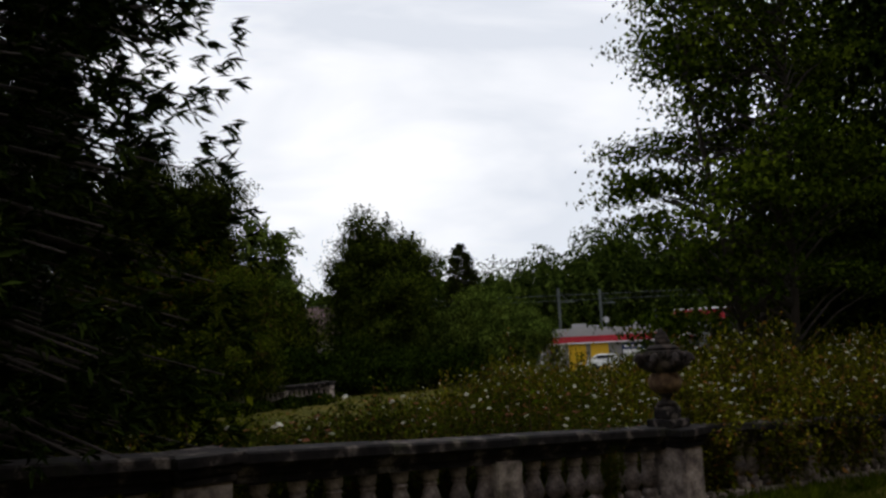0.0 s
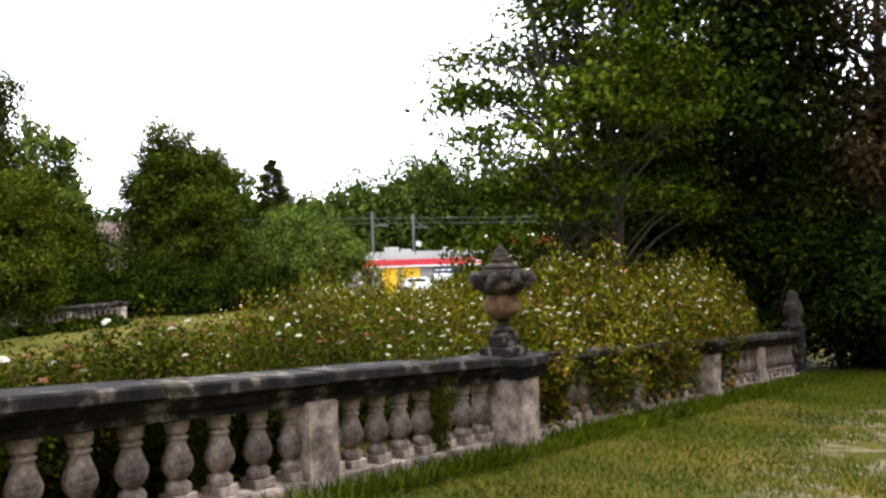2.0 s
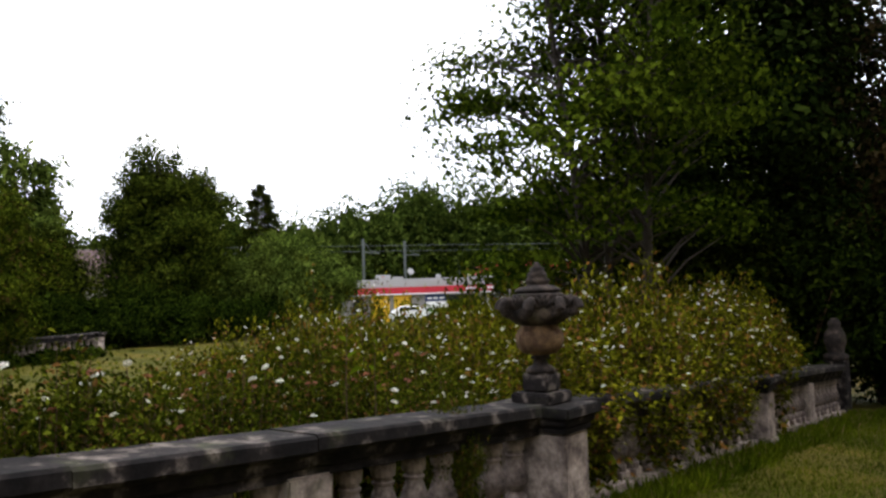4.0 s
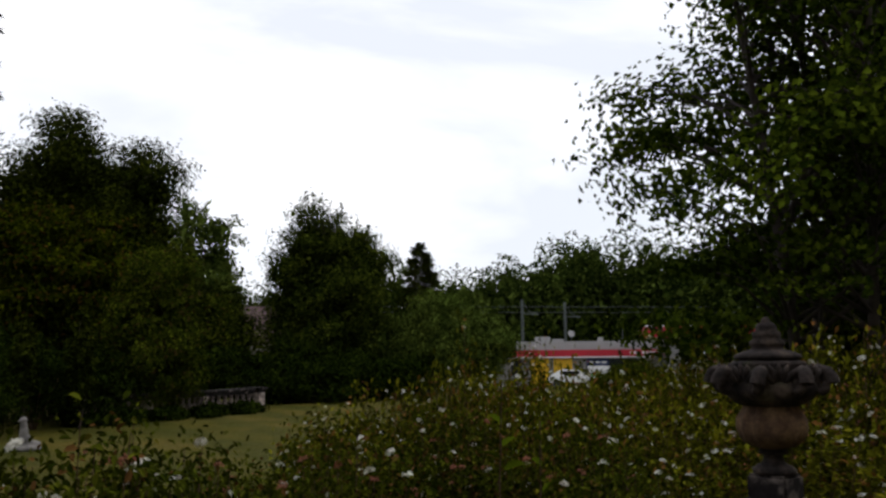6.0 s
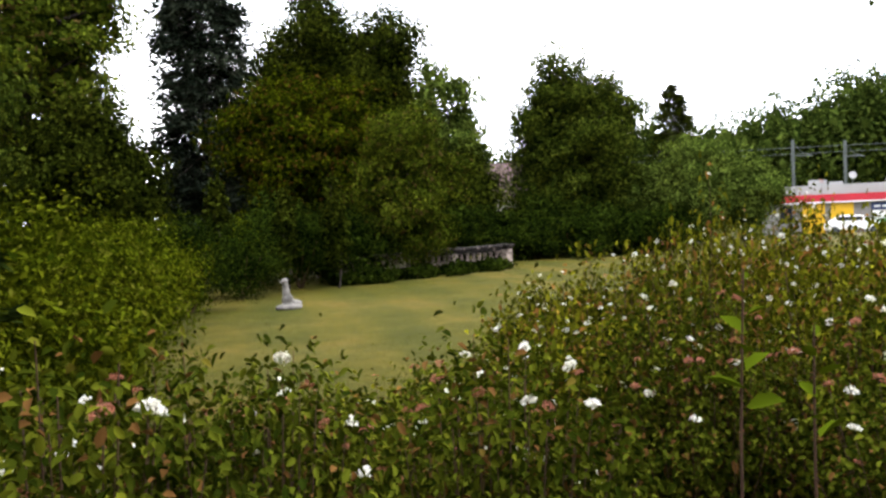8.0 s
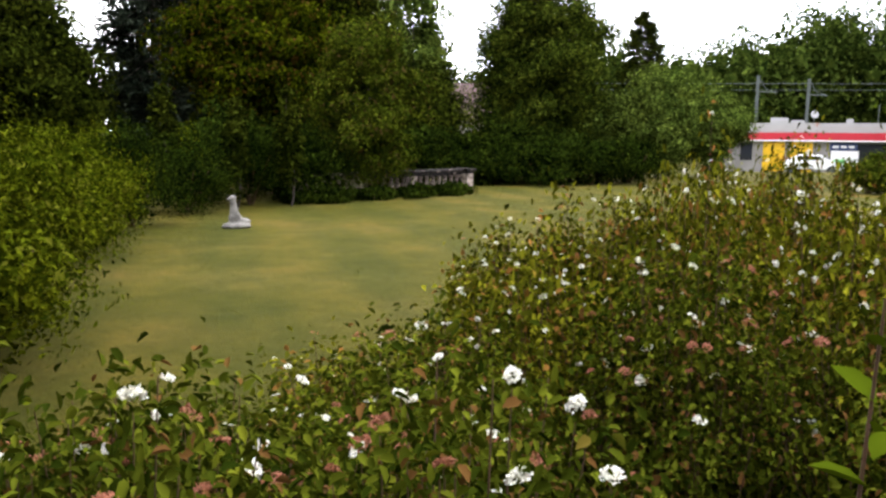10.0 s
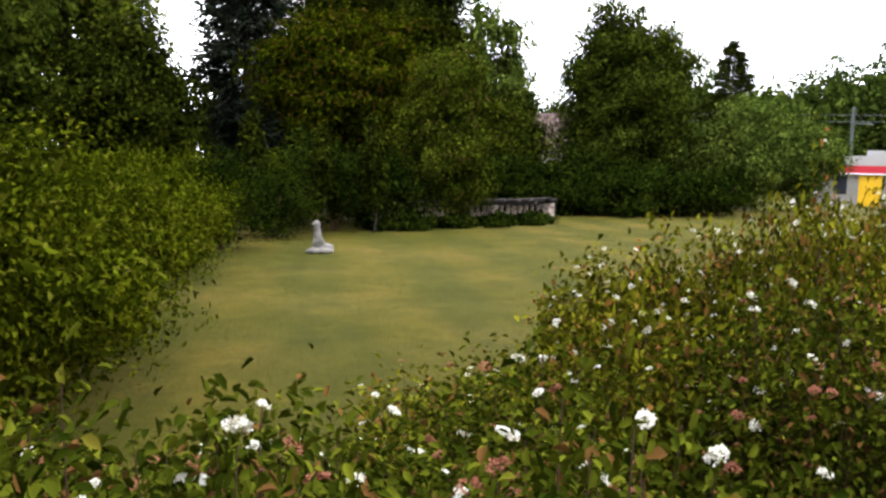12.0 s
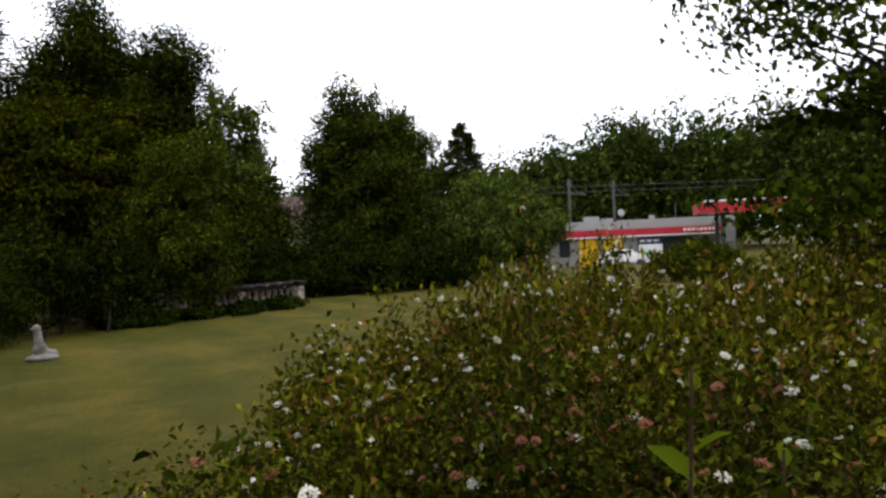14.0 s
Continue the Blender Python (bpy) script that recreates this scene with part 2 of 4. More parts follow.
def part(name, bm, mat, parent=None, label="", smooth=False, bevel=0.0):
    if bevel:
        bmesh.ops.bevel(bm, geom=bm.edges[:], offset=bevel, segments=2, affect="EDGES", clamp_overlap=True)
    bmesh.ops.recalc_face_normals(bm, faces=bm.faces[:])
    me = bpy.data.meshes.new(name)
    bm.to_mesh(me)
    bm.free()
    me.materials.append(mat)
    if smooth:
        for p in me.polygons:
            p.use_smooth = True
    ob = new(name, me)
    ob.parent = parent
    if label:
        ob["label"] = label
    return ob


def same_part(name, ob, parent, m):
    """Another piece on the mesh of ob."""
    o = new(name, ob.data)
    o.parent = parent
    o.matrix_basis = m
    return o


def holder(name, m, label, category, group="", kind=""):
    ob = new(name)
    ob.empty_display_size = 0.1
    ob.matrix_basis = m
    return tagged(ob, label, category, group, kind)


def box(bm, x0, x1, y0, y1, z0, z1, shear=0.0):
    v = [bm.verts.new((x, y, z + shear * x)) for z in (z0, z1) for y in (y0, y1) for x in (x0, x1)]
    for f in ((0, 2, 3, 1), (4, 5, 7, 6), (0, 1, 5, 4), (1, 3, 7, 5), (3, 2, 6, 7), (2, 0, 4, 6)):
        bm.faces.new([v[i] for i in f])
    return bm


def boxed(*args, **kw):
    return box(bmesh.new(), *args, **kw)


def lathe(bm, profile, seg=16, z0=0.0, ripple=0.0, lobes=0):
    rings = []
    for r, z in profile:
        rings.append([bm.verts.new(((r * (1 + ripple * math.cos(lobes * a))) * math.cos(a), (r * (1 + ripple * math.cos(lobes * a))) * math.sin(a), z + z0))
                      for a in (2 * math.pi * k / seg for k in range(seg))])
    for a, c in zip(rings, rings[1:]):
        for k in range(seg):
            bm.faces.new((a[k], a[(k + 1) % seg], c[(k + 1) % seg], c[k]))
    bm.faces.new(rings[0][::-1])
    bm.faces.new(rings[-1])
    return bm


def tubes(paths, seg=6):
    """Tapered tubes: each path a list of (point, radius)."""
    V, Fc = [], []
    for path in paths:
        base = len(V)
        for k, (p, r) in enumerate(path):
            p = Vector(p)
            d = (Vector(path[min(k + 1, len(path) - 1)][0]) - Vector(path[max(k - 1, 0)][0])).normalized()
            s = d.cross(Vector((0.3, 0.9, 0.1))).normalized()
            u = d.cross(s)
            for j in range(seg):
                a = 2 * math.pi * j / seg
                V.append(tuple(p + (s * math.cos(a) + u * math.sin(a)) * r))
        for k in range(len(path) - 1):
            for j in range(seg):
                Fc.append((base + k * seg + j, base + k * seg + (j + 1) % seg, base + (k + 1) * seg + (j + 1) % seg, base + (k + 1) * seg + j))
    return V, Fc


def leaves(rng, at, ahead, length, width, cup=0.25, flat=0.6, oval=False, facing=None):
    """Verts and triangles of many folded leaves. at, ahead: (n,3)."""
    n = len(at)
    a = ahead / (np.linalg.norm(ahead, axis=1)[:, None] + 1e-9)
    if facing is None:
        side = np.cross(a, np.array([0, 0, 1.0]) * flat + rng.normal(0, 1 - flat * 0.6, (n, 3)))
    else:
        side = np.cross(a, facing + rng.normal(0, 0.3, (n, 3)))
    side /= np.linalg.norm(side, axis=1)[:, None] + 1e-9
    up = np.cross(side, a)
    L = (length * rng.uniform(0.65, 1.25, n))[:, None]
    W = L * width
    k = np.arange(n)[:, None]
    tip = at + a * L - up * L * 0.12
    if oval:
        low, high = at + a * L * 0.3, at + a * L * 0.7 - up * L * 0.04
        V = np.stack([at, low + side * W * 0.46 + up * W * cup, high + side * W * 0.4 + up * W * cup, tip, high - side * W * 0.4 + up * W * cup, low - side * W * 0.46 + up * W * cup], 1)
        T = np.concatenate([k * 6 + [0, 1, 2], k * 6 + [0, 2, 3], k * 6 + [0, 3, 4], k * 6 + [0, 4, 5]], 1)
    else:
        mid = at + a * L * 0.45
        V = np.stack([at, mid + side * W * 0.5 + up * W * cup, tip, mid - side * W * 0.5 + up * W * cup], 1)
        T = np.concatenate([k * 4 + [0, 1, 2], k * 4 + [0, 2, 3]], 1)
    return V.reshape(-1, 3), T.reshape(-1, 3)


def unit(rng, n):
    v = rng.normal(0, 1, (n, 3))
    return v / np.linalg.norm(v, axis=1)[:, None]


GRADE = -0.066
SKEW = radians(9.5)


def plan(x, y):
    """From the garden's own grid, which lies skew to the terrace wall, to the world."""
    return x * math.cos(SKEW) + y * math.sin(SKEW), y * math.cos(SKEW) - x * math.sin(SKEW)


def ground_z(x, y):
    x, y = np.asarray(x, float), np.asarray(y, float)
    terrace = GRADE * np.clip(x, -14, 14)
    w = np.clip((y - 0.4) / 3.0, 0, 1)
    w = w * w * (3 - 2 * w)
    far = np.clip((y - 30) / 15, 0, 1)
    return terrace * (1 - w) + w * (-0.3 - 0.9 * far)


# ---- the ground ----
def build_ground():
    def axis(lo, hi):
        fine = np.arange(lo, hi, 0.4)
        out = np.geomspace(1.5, 1600, 22)
        return np.r_[lo - out[::-1], fine, hi + out]
    xs, ys = axis(-14, 16), axis(-12, 32)
    X, Y = np.meshgrid(xs, ys)
    Z = ground_z(X, Y)
    lump = np.array([noise.noise((x * 0.8, y * 0.8, 0)) for x, y in zip(X.ravel(), Y.ravel())]).reshape(X.shape)
    Z = Z + lump * 0.03 * ((np.abs(X) < 30) & (np.abs(Y) < 40))
    nx, ny = len(xs), len(ys)
    i = (np.arange(ny - 1)[:, None] * nx + np.arange(nx - 1)[None, :]).ravel()
    F = np.stack([i, i + 1, i + nx + 1, i + nx], 1)
    g = mesh_object("ground", np.stack([X.ravel(), Y.ravel(), Z.ravel()], 1), F, MAT_GROUND, smooth=True)
    tagged(g, "patchy mown grass with worn gravel beside the wall", "ground", kind="structure")


build_ground()
# unseen wall added behind the camera: blocks the sky, darkens surfaces facing the view
sky_block = part("sky_block_wall", boxed(-45, 45, -12.6, -12, -1.5, 15), MAT_SKY_BLOCK)
tagged(sky_block, "plain unseen wall added behind the camera to block sky light", "wall", kind="structure")


# ---- balustrades ----
def baluster_bmesh(h=0.46):
    bm = boxed(-0.075, 0.075, -0.075, 0.075, 0.0, 0.06)
    bmesh.ops.bevel(bm, geom=bm.edges[:], offset=0.006, segments=1, affect="EDGES")
    k = h / 0.46
    profile = [(0.066, 0.058), (0.072, 0.072), (0.073, 0.1), (0.064, 0.116), (0.046, 0.128), (0.043, 0.138), (0.06, 0.155), (0.08, 0.185), (0.087, 0.215), (0.083, 0.245),
               (0.067, 0.285), (0.053, 0.325), (0.047, 0.35), (0.058, 0.355), (0.061, 0.367), (0.05, 0.375), (0.05, 0.39), (0.063, 0.397), (0.066, 0.415), (0.069, 0.435), (0.069, 0.463)]
    lathe(bm, [(r, z * k) for r, z in profile], 14)
    return bm


BALUSTER = None


def moulding(x0, x1, top, shear):
    """A handrail: two fascias and an overhanging slab, one extruded section."""
    half = [(0.105, -0.2), (0.105, -0.155), (0.125, -0.145), (0.13, -0.1), (0.16, -0.085), (0.18, -0.07), (0.18, -0.015), (0.165, 0.0)]
    ring = [(0.15 + a, b) for a, b in half] + [(0.15 - a, b) for a, b in reversed(half)]
    bm = bmesh.new()
    steps = max(3, int((x1 - x0) / 0.07))
    rows = []
    for k in range(steps + 1):
        x = x0 + (x1 - x0) * k / steps
        row = []
        for a, b in ring:
            chip = noise.noise((x * 9, a * 9, b * 14 + top * 5)) * 0.003 - max(0.0, noise.noise((x * 4.3, a * 6, b * 6 + 7)) - 0.3) * 0.035
            row.append(bm.verts.new((x, a + (chip if a > 0.15 else -chip), top + b + chip * 0.7 + shear * x)))
        rows.append(row)
    n = len(ring)
    for p, q in zip(rows, rows[1:]):
        for k in range(n):
            bm.faces.new((p[k], p[(k + 1) % n], q[(k + 1) % n], q[k]))
    bm.faces.new(rows[0][::-1])
    bm.faces.new(rows[-1])
    return bm


def balustrade(x, y, angle, spans, label, rail_h=0.78, grade=GRADE, base_z=0.0):
    """A run of balustrade from x along its own x axis. spans: (start, end, balusters, pier, room for piers at start and end)."""
    global BALUSTER
    thing = holder("balustrade", pose(x, y, base_z, 0, 0, angle), label, "balustrade")
    for a, e, count, pier, skip_a, skip_e in spans:
        part("plinth", boxed(a, e, 0.0, 0.3, -0.25, 0.1, grade), MAT_STONE, thing, bevel=0.012)
        pieces = max(1, round((e - a) / 1.35))
        for k in range(pieces):
            p, q = a + (e - a) * k / pieces + 0.002, a + (e - a) * (k + 1) / pieces - 0.002
            part("rail", moulding(p, q, rail_h - 0.006 * (k % 2), grade), MAT_RAIL, thing, "soot-blackened moulded sandstone handrail")
        first, last = a + skip_a, e - skip_e
        stations = [first + (last - first) * (k + 0.5) / count for k in range(count)]
        if pier:
            stations += [pier - 0.16, pier + 0.16]
        for k, u in enumerate(stations):
            m = pose(u, 0.15, 0.1 + grade * u, 0, 0, 7 * (k % 3))
            if BALUSTER is None:
                BALUSTER = part("baluster", baluster_bmesh(), MAT_STONE, thing, smooth=False)
                BALUSTER.matrix_basis = m
            else:
                same_part("baluster", BALUSTER, thing, m)
        if pier:
            part("pier", boxed(pier - 0.135, pier + 0.135, 0.02, 0.28, 0.08, rail_h - 0.19, grade), MAT_STONE, thing, "pale flaking stone pier", bevel=0.012)
    return thing


def pedestal(x, y, angle, w=0.3, d=0.5, h=0.78, steps=True, z=0.0, label=""):
    th = holder("pedestal", pose(x, y, z, 0, 0, angle), label or "square sandstone pedestal with a dark moulded cap", "pedestal")
    hw, hd = w / 2, d / 2
    part("shaft", boxed(-hw, hw, -hd, hd, 0.1, h - 0.17), MAT_STONE, th, bevel=0.012)
    part("base", boxed(-hw - 0.03, hw + 0.03, -hd - 0.03, hd + 0.03, -0.3, 0.1), MAT_STONE, th, bevel=0.012)
    bm = boxed(-hw - 0.02, hw + 0.02, -hd - 0.02, hd + 0.02, h - 0.17, h - 0.12)
    box(bm, -hw - 0.04, hw + 0.04, -hd - 0.04, hd + 0.04, h - 0.118, h - 0.07)
    box(bm, -hw - 0.07, hw + 0.07, -hd - 0.07, hd + 0.07, h - 0.068, h)
    part("cap", bm, MAT_RAIL, th, "dark moulded stone cap", bevel=0.01)
    if steps:
        part("step", boxed(-0.15, 0.15, -0.15, 0.15, h + 0.002, h + 0.075), MAT_RAIL, th, bevel=0.012)
        part("step", boxed(-0.095, 0.095, -0.095, 0.095, h + 0.077, h + 0.2), MAT_RAIL, th, bevel=0.014)
    return th


def urn(x, y, z, angle):
    th = holder("urn", pose(x, y, z, 0, 0, angle) @ Matrix.Diagonal((1, 1, 0.94, 1)), "weathered sandstone garden urn with scrolled collar and ringed lid", "urn")
    part("foot", lathe(bmesh.new(), [(0.095, 0.0), (0.1, 0.02), (0.085, 0.035), (0.05, 0.055), (0.043, 0.09), (0.065, 0.1), (0.065, 0.115), (0.055, 0.125)], 20), MAT_URN, th, smooth=True)
    part("bowl", lathe(bmesh.new(), [(0.06, 0.123), (0.105, 0.135), (0.14, 0.17), (0.157, 0.22), (0.153, 0.27), (0.13, 0.31), (0.12, 0.34)], 64, ripple=0.035, lobes=12), MAT_BOWL, th,
         "ochre gadrooned bowl", smooth=True)
    part("collar", lathe(bmesh.new(), [(0.13, 0.335), (0.16, 0.35), (0.2, 0.385), (0.215, 0.43), (0.2, 0.48), (0.165, 0.525), (0.175, 0.54), (0.165, 0.555), (0.12, 0.565)], 40, ripple=0.03, lobes=8), MAT_URN, th, smooth=True)
    for k in range(8):
        a = 2 * math.pi * k / 8
        spiral = []
        for j in range(17):
            turn = j / 16 * 2.6 * math.pi
            r = 0.07 * (1 - 0.75 * j / 16)
            spiral.append(((0.232 + 0.6 * r * math.cos(turn), 0.012 * math.sin(turn), 0.45 + r * math.sin(turn)), 0.034 - 0.0012 * j))
        mesh_object("scroll", *tubes([spiral], 8), MAT_URN, th, "carved scroll", smooth=True).matrix_basis = pose(0, 0, 0, 0, 0, math.degrees(a) + 12)
        bm = bmesh.new()
        for j in range(5):
            b = (j - 2) * 0.33
            m = Matrix.Translation((0.21, 0.075 * math.sin(b), 0.415 + 0.085 * math.cos(b))) @ Euler((-b, 0.25, 0)).to_matrix().to_4x4() @ Matrix.Diagonal((0.5, 0.45, 1.6, 1))
            bmesh.ops.create_icosphere(bm, subdivisions=1, radius=0.035, matrix=m)
        part("leaf_ornament", bm, MAT_URN, th, "carved acanthus leaf", smooth=True).matrix_basis = pose(0, 0, 0, 0, 0, math.degrees(a) + 34)
    part("lid", lathe(bmesh.new(), [(0.13, 0.562), (0.155, 0.572), (0.15, 0.588), (0.118, 0.604), (0.078, 0.615), (0.07, 0.624), (0.08, 0.636), (0.082, 0.654), (0.062, 0.67), (0.066, 0.68), (0.064, 0.7), (0.048, 0.715),
                                     (0.05, 0.725), (0.04, 0.745), (0.02, 0.757), (0.02, 0.77), (0.008, 0.78)], 24), MAT_URN, th, "stepped ringed stone lid", smooth=True)
    return th


BEND = 0.6
balustrade(0, 0, 0, [(-4.36, -2.12, 7, None, 0.06, 0.28), (-2.12, -0.1, 7, -2.12, 0.24, 0.06), (-8.9, -6.7, 7, None, 0.0, 0.24), (-6.7, -4.76, 7, -6.7, 0.24, 0.06)],
           "weathered sandstone balustrade with vase balusters along the terrace edge")
balustrade(0.1, 0.02, BEND, [(0.06, 2.4, 5, None, 0.94, 0.24), (2.4, 4.26, 6, 2.4, 0.24, 0.04), (4.64, 6.7, 6, None, 0.0, 0.24), (6.7, 8.6, 7, 6.7, 0.24, 0.0)],
           "overgrown sandstone balustrade running under the trees")
pedestal(0, 0.1, 0)
urn(0, 0.1, 0.78 + 0.2, 5)
pedestal(-4.57, 0.15, 0, d=0.4, z=-GRADE * 4.57, steps=False)
pedestal(4.55, 0.2, BEND, d=0.44, z=GRADE * 4.55, steps=False)
# the dark rail and urn stone on this post stands in for leaf shade
end_post = holder("stone_post", pose(9.0, 0.28, GRADE * 9.0, 0, 0, BEND), "tall weathered stone post, coloured dark for leaf shade, at the end of the balustrade", "post")
part("shaft", boxed(-0.16, 0.16, -0.16, 0.16, -0.2, 0.85), MAT_RAIL, end_post, bevel=0.015)
part("finial", lathe(bmesh.new(), [(0.17, 0.848), (0.19, 0.87), (0.18, 0.93), (0.12, 0.96), (0.14, 1.05), (0.17, 1.15), (0.15, 1.27), (0.09, 1.36), (0.1, 1.42), (0.04, 1.5)], 16), MAT_URN, end_post, smooth=True)


# ---- plants ----
def bush_parts(rng, thing, h, r, n_leaves, n_stems, leaf, mat):
    """Stems fanning out from the ground, leaves along their upper halves, flower heads on their tips."""
    tips, paths, at, out = [], [], [], []
    per = n_leaves // n_stems
    for k in range(n_stems):
        a, lean = rng.uniform(0, 2 * math.pi), math.sqrt(rng.uniform(0, 1)) * r
        top = np.array([math.cos(a) * lean, math.sin(a) * lean, h * rng.choice([rng.uniform(0.68, 0.98), rng.uniform(0.95, 1.08)], p=[0.85, 0.15]) * (1 - 0.3 * (lean / r) ** 2)])
        root = np.array([math.cos(a) * lean * 0.25, math.sin(a) * lean * 0.25, -0.1])
        bow = np.array([math.cos(a), math.sin(a), 0]) * 0.12
        pts = [root * (1 - s) + top * s + bow * math.sin(s * math.pi) * (0.5 - s) * -1 for s in (0, 0.35, 0.7, 1)]
        paths.append([(tuple(p), q) for p, q in zip(pts, (0.005, 0.004, 0.003, 0.0015))])
        s = 1 - rng.uniform(0, 1, per) ** 1.7 * 0.66
        base = root + (top - root) * s[:, None] + np.clip(rng.normal(0, 1, (per, 3)), -1.4, 1.4) * (0.06 + 0.05 * (1 - s))[:, None]
        at.append(base)
        d = unit(rng, per) + np.array([math.cos(a) * 0.4, math.sin(a) * 0.4, 0.35])
        out.append(d)
        tips.append(top)
    out = np.concatenate(out)
    facing = np.array([0, 0, 0.9]) + out * np.array([0.6, 0.6, 0.0]) + rng.normal(0, 0.35, out.shape)
    out -= facing * (np.sum(out * facing, 1) / np.sum(facing * facing, 1))[:, None] * 0.7
    # oversized leaves added deep inside the bush to block light and blacken its gaps
    n_inner = n_leaves // 7
    a, lean = rng.uniform(0, 2 * math.pi, n_inner), np.sqrt(rng.uniform(0, 1, n_inner)) * r * 0.72
    deep = np.stack([np.cos(a) * lean, np.sin(a) * lean, h * rng.uniform(0.08, 0.62, n_inner) * (1 - 0.3 * (lean / r) ** 2)], 1)
    out, facing = np.concatenate([out, unit(rng, n_inner)]), np.concatenate([facing, unit(rng, n_inner)])
    size = np.r_[np.full(len(out) - n_inner, leaf), np.full(n_inner, leaf * 1.7)]
    V, T = leaves(rng, np.concatenate(at + [deep]), out, size, 0.55, oval=n_leaves > 5000, facing=facing)
    part_stems = tubes(paths, 4)
    mesh_object("stem_tangle", *part_stems, MAT_STEM, thing)
    mesh_object("foliage", V, T, mat, thing)
    return tips


def flower_mesh(name, rng, n, r, mat):
    """A domed head of many tiny petals."""
    at = unit(rng, n) * r * np.array([1, 1, 0.6]) * (rng.uniform(0.4, 1, n) ** 0.4)[:, None]
    at[:, 2] = np.abs(at[:, 2])
    V, T = leaves(rng, at, unit(rng, n) * np.array([1, 1, 0.5]), r * 0.27, 1.0, 0.1, 0.9)
    ob = mesh_object(name, V, T, mat)
    me = ob.data
    bpy.data.objects.remove(ob)
    return me


rs = np.random.default_rng(5)
WHITES = [flower_mesh("flower_head", rs, n, 0.03, MAT_WHITE) for n in (230, 220, 210, 70, 70, 70)]
FADEDS = [flower_mesh("faded_flower_head", rs, n, 0.031, MAT_FADED) for n in (130, 120, 110, 34, 34, 34)]


def spirea(rng, h, r, n_leaves, n_stems, leaf, n_white, n_faded, mat):
    th = holder("spirea_bush", pose(0, 0, 0), "spirea bush with small white and faded reddish flower heads", "bush", "flowering bushes")
    tips = bush_parts(rng, th, h, r, n_leaves, n_stems, leaf, mat)
    rng.shuffle(tips)
    for k, p in enumerate(tips[:n_white + n_faded]):
        white = k < n_white
        o = new("flower_head" if white else "faded_flower_head", (WHITES if white else FADEDS)[k % 3 + (0 if n_leaves > 5000 else 3)])
        o.parent = th
        s = rng.uniform(0.45, 0.9) if n_leaves > 5000 else rng.uniform(0.4, 0.8)
        o.matrix_basis = pose(p[0], p[1], p[2] + 0.02, rng.uniform(-25, 25), rng.uniform(-25, 25), rng.uniform(0, 360)) @ Matrix.Scale(s, 4)
    return th


def bush_height(x, y):
    hx = np.interp(x, [-9, -5, -3.5, -2.2, -1.2, 0.3, 1.2, 2.0, 2.8, 3.5, 4.6, 5.8, 8], [1.32, 1.32, 1.32, 1.32, 1.16, 1.18, 1.32, 1.42, 1.56, 1.62, 1.62, 1.45, 1.3])
    drop = np.interp(x, [-1.9, -1.3, -0.5, 0.8, 2.0, 3.8], [0.36, 0.12, 0.03, 0.0, 0.02, 0.05]) * max(0.0, y - 0.85)
    clump = 0.3 * math.exp(-((x - 0.7) ** 2 + (y - 4.0) ** 2) / 1.0) + 0.1 * math.exp(-((x + 0.5) ** 2 + (y - 3.6) ** 2) / 0.5)
    return hx - drop + clump


def bush_reach(x):
    return np.interp(x, [-9, -3.2, -1.8, -0.7, 0.5, 3, 6, 8], [2.2, 2.5, 2.8, 3.9, 5.0, 5.6, 4.6, 3])


def build_spirea():
    rng = np.random.default_rng(11)
    protos = [spirea(rng, 1.0, 0.52, 4200, 75, 0.044, 28, 13, MAT_SPIREA) for k in range(6)]
    near = [spirea(rng, 1.0, 0.5, 8200, 100, 0.032, 13, 14, MAT_FRESH) for k in range(3)]
    first = set()
    spots = [(-0.9, 0.16)]
    n_over = len(spots)
    for k in range(9):
        x = 0.75 + k * 0.56
        spots.insert(n_over, (x, 0.35 + (x - 0.1) * math.tan(radians(BEND)) + rng.uniform(0.06, 0.18)))
    n_over += 9
    x = -8.6
    while x < 8.2:
        y = 0.78
        while y < bush_reach(x):
            spots.append((x + rng.uniform(-0.22, 0.22), y + rng.uniform(-0.15, 0.2)))
            y += 0.66
        x += 0.62
    for k, (sx, sy) in enumerate(spots):
        if math.hypot(sx + 1.05, sy - 1.0) < 0.78 or math.hypot(sx + 6.8, sy - 2.2) < 2.2:
            continue
        wall_y = 0.3 if sx < 0.2 else 0.35 + (sx - 0.1) * math.tan(radians(BEND))
        over = k < n_over
        sy = sy if over else max(sy, wall_y + 0.42)
        bank = near if -4.2 < sx < 0.2 and sy < 2.6 else protos
        k = int(rng.integers(len(bank)))
        gz = float(ground_z(sx, sy))
        h = (1.02 if sx < 0 else np.interp(sx, [0.5, 2.5, 4.0, 5.5], [1.25, 1.5, 1.65, 1.5])) if over else float(bush_height(sx, sy)) - gz
        wide = (0.4 if sx < 0 else 1.3) if over else 1.0
        m = pose(sx, sy, gz, 0, 0, rng.uniform(0, 360)) @ Matrix.Diagonal((wide * rng.uniform(0.82, 1.12), wide * rng.uniform(0.82, 1.12), h * (rng.uniform(0.82, 1.06) if bank is near else rng.uniform(0.68, 1.13)), 1))
        if bank[k] in first:
            copy_thing(bank[k], Matrix.Identity(4)).matrix_basis = m
        else:
            bank[k].matrix_basis = m
            first.add(bank[k])


build_spirea()


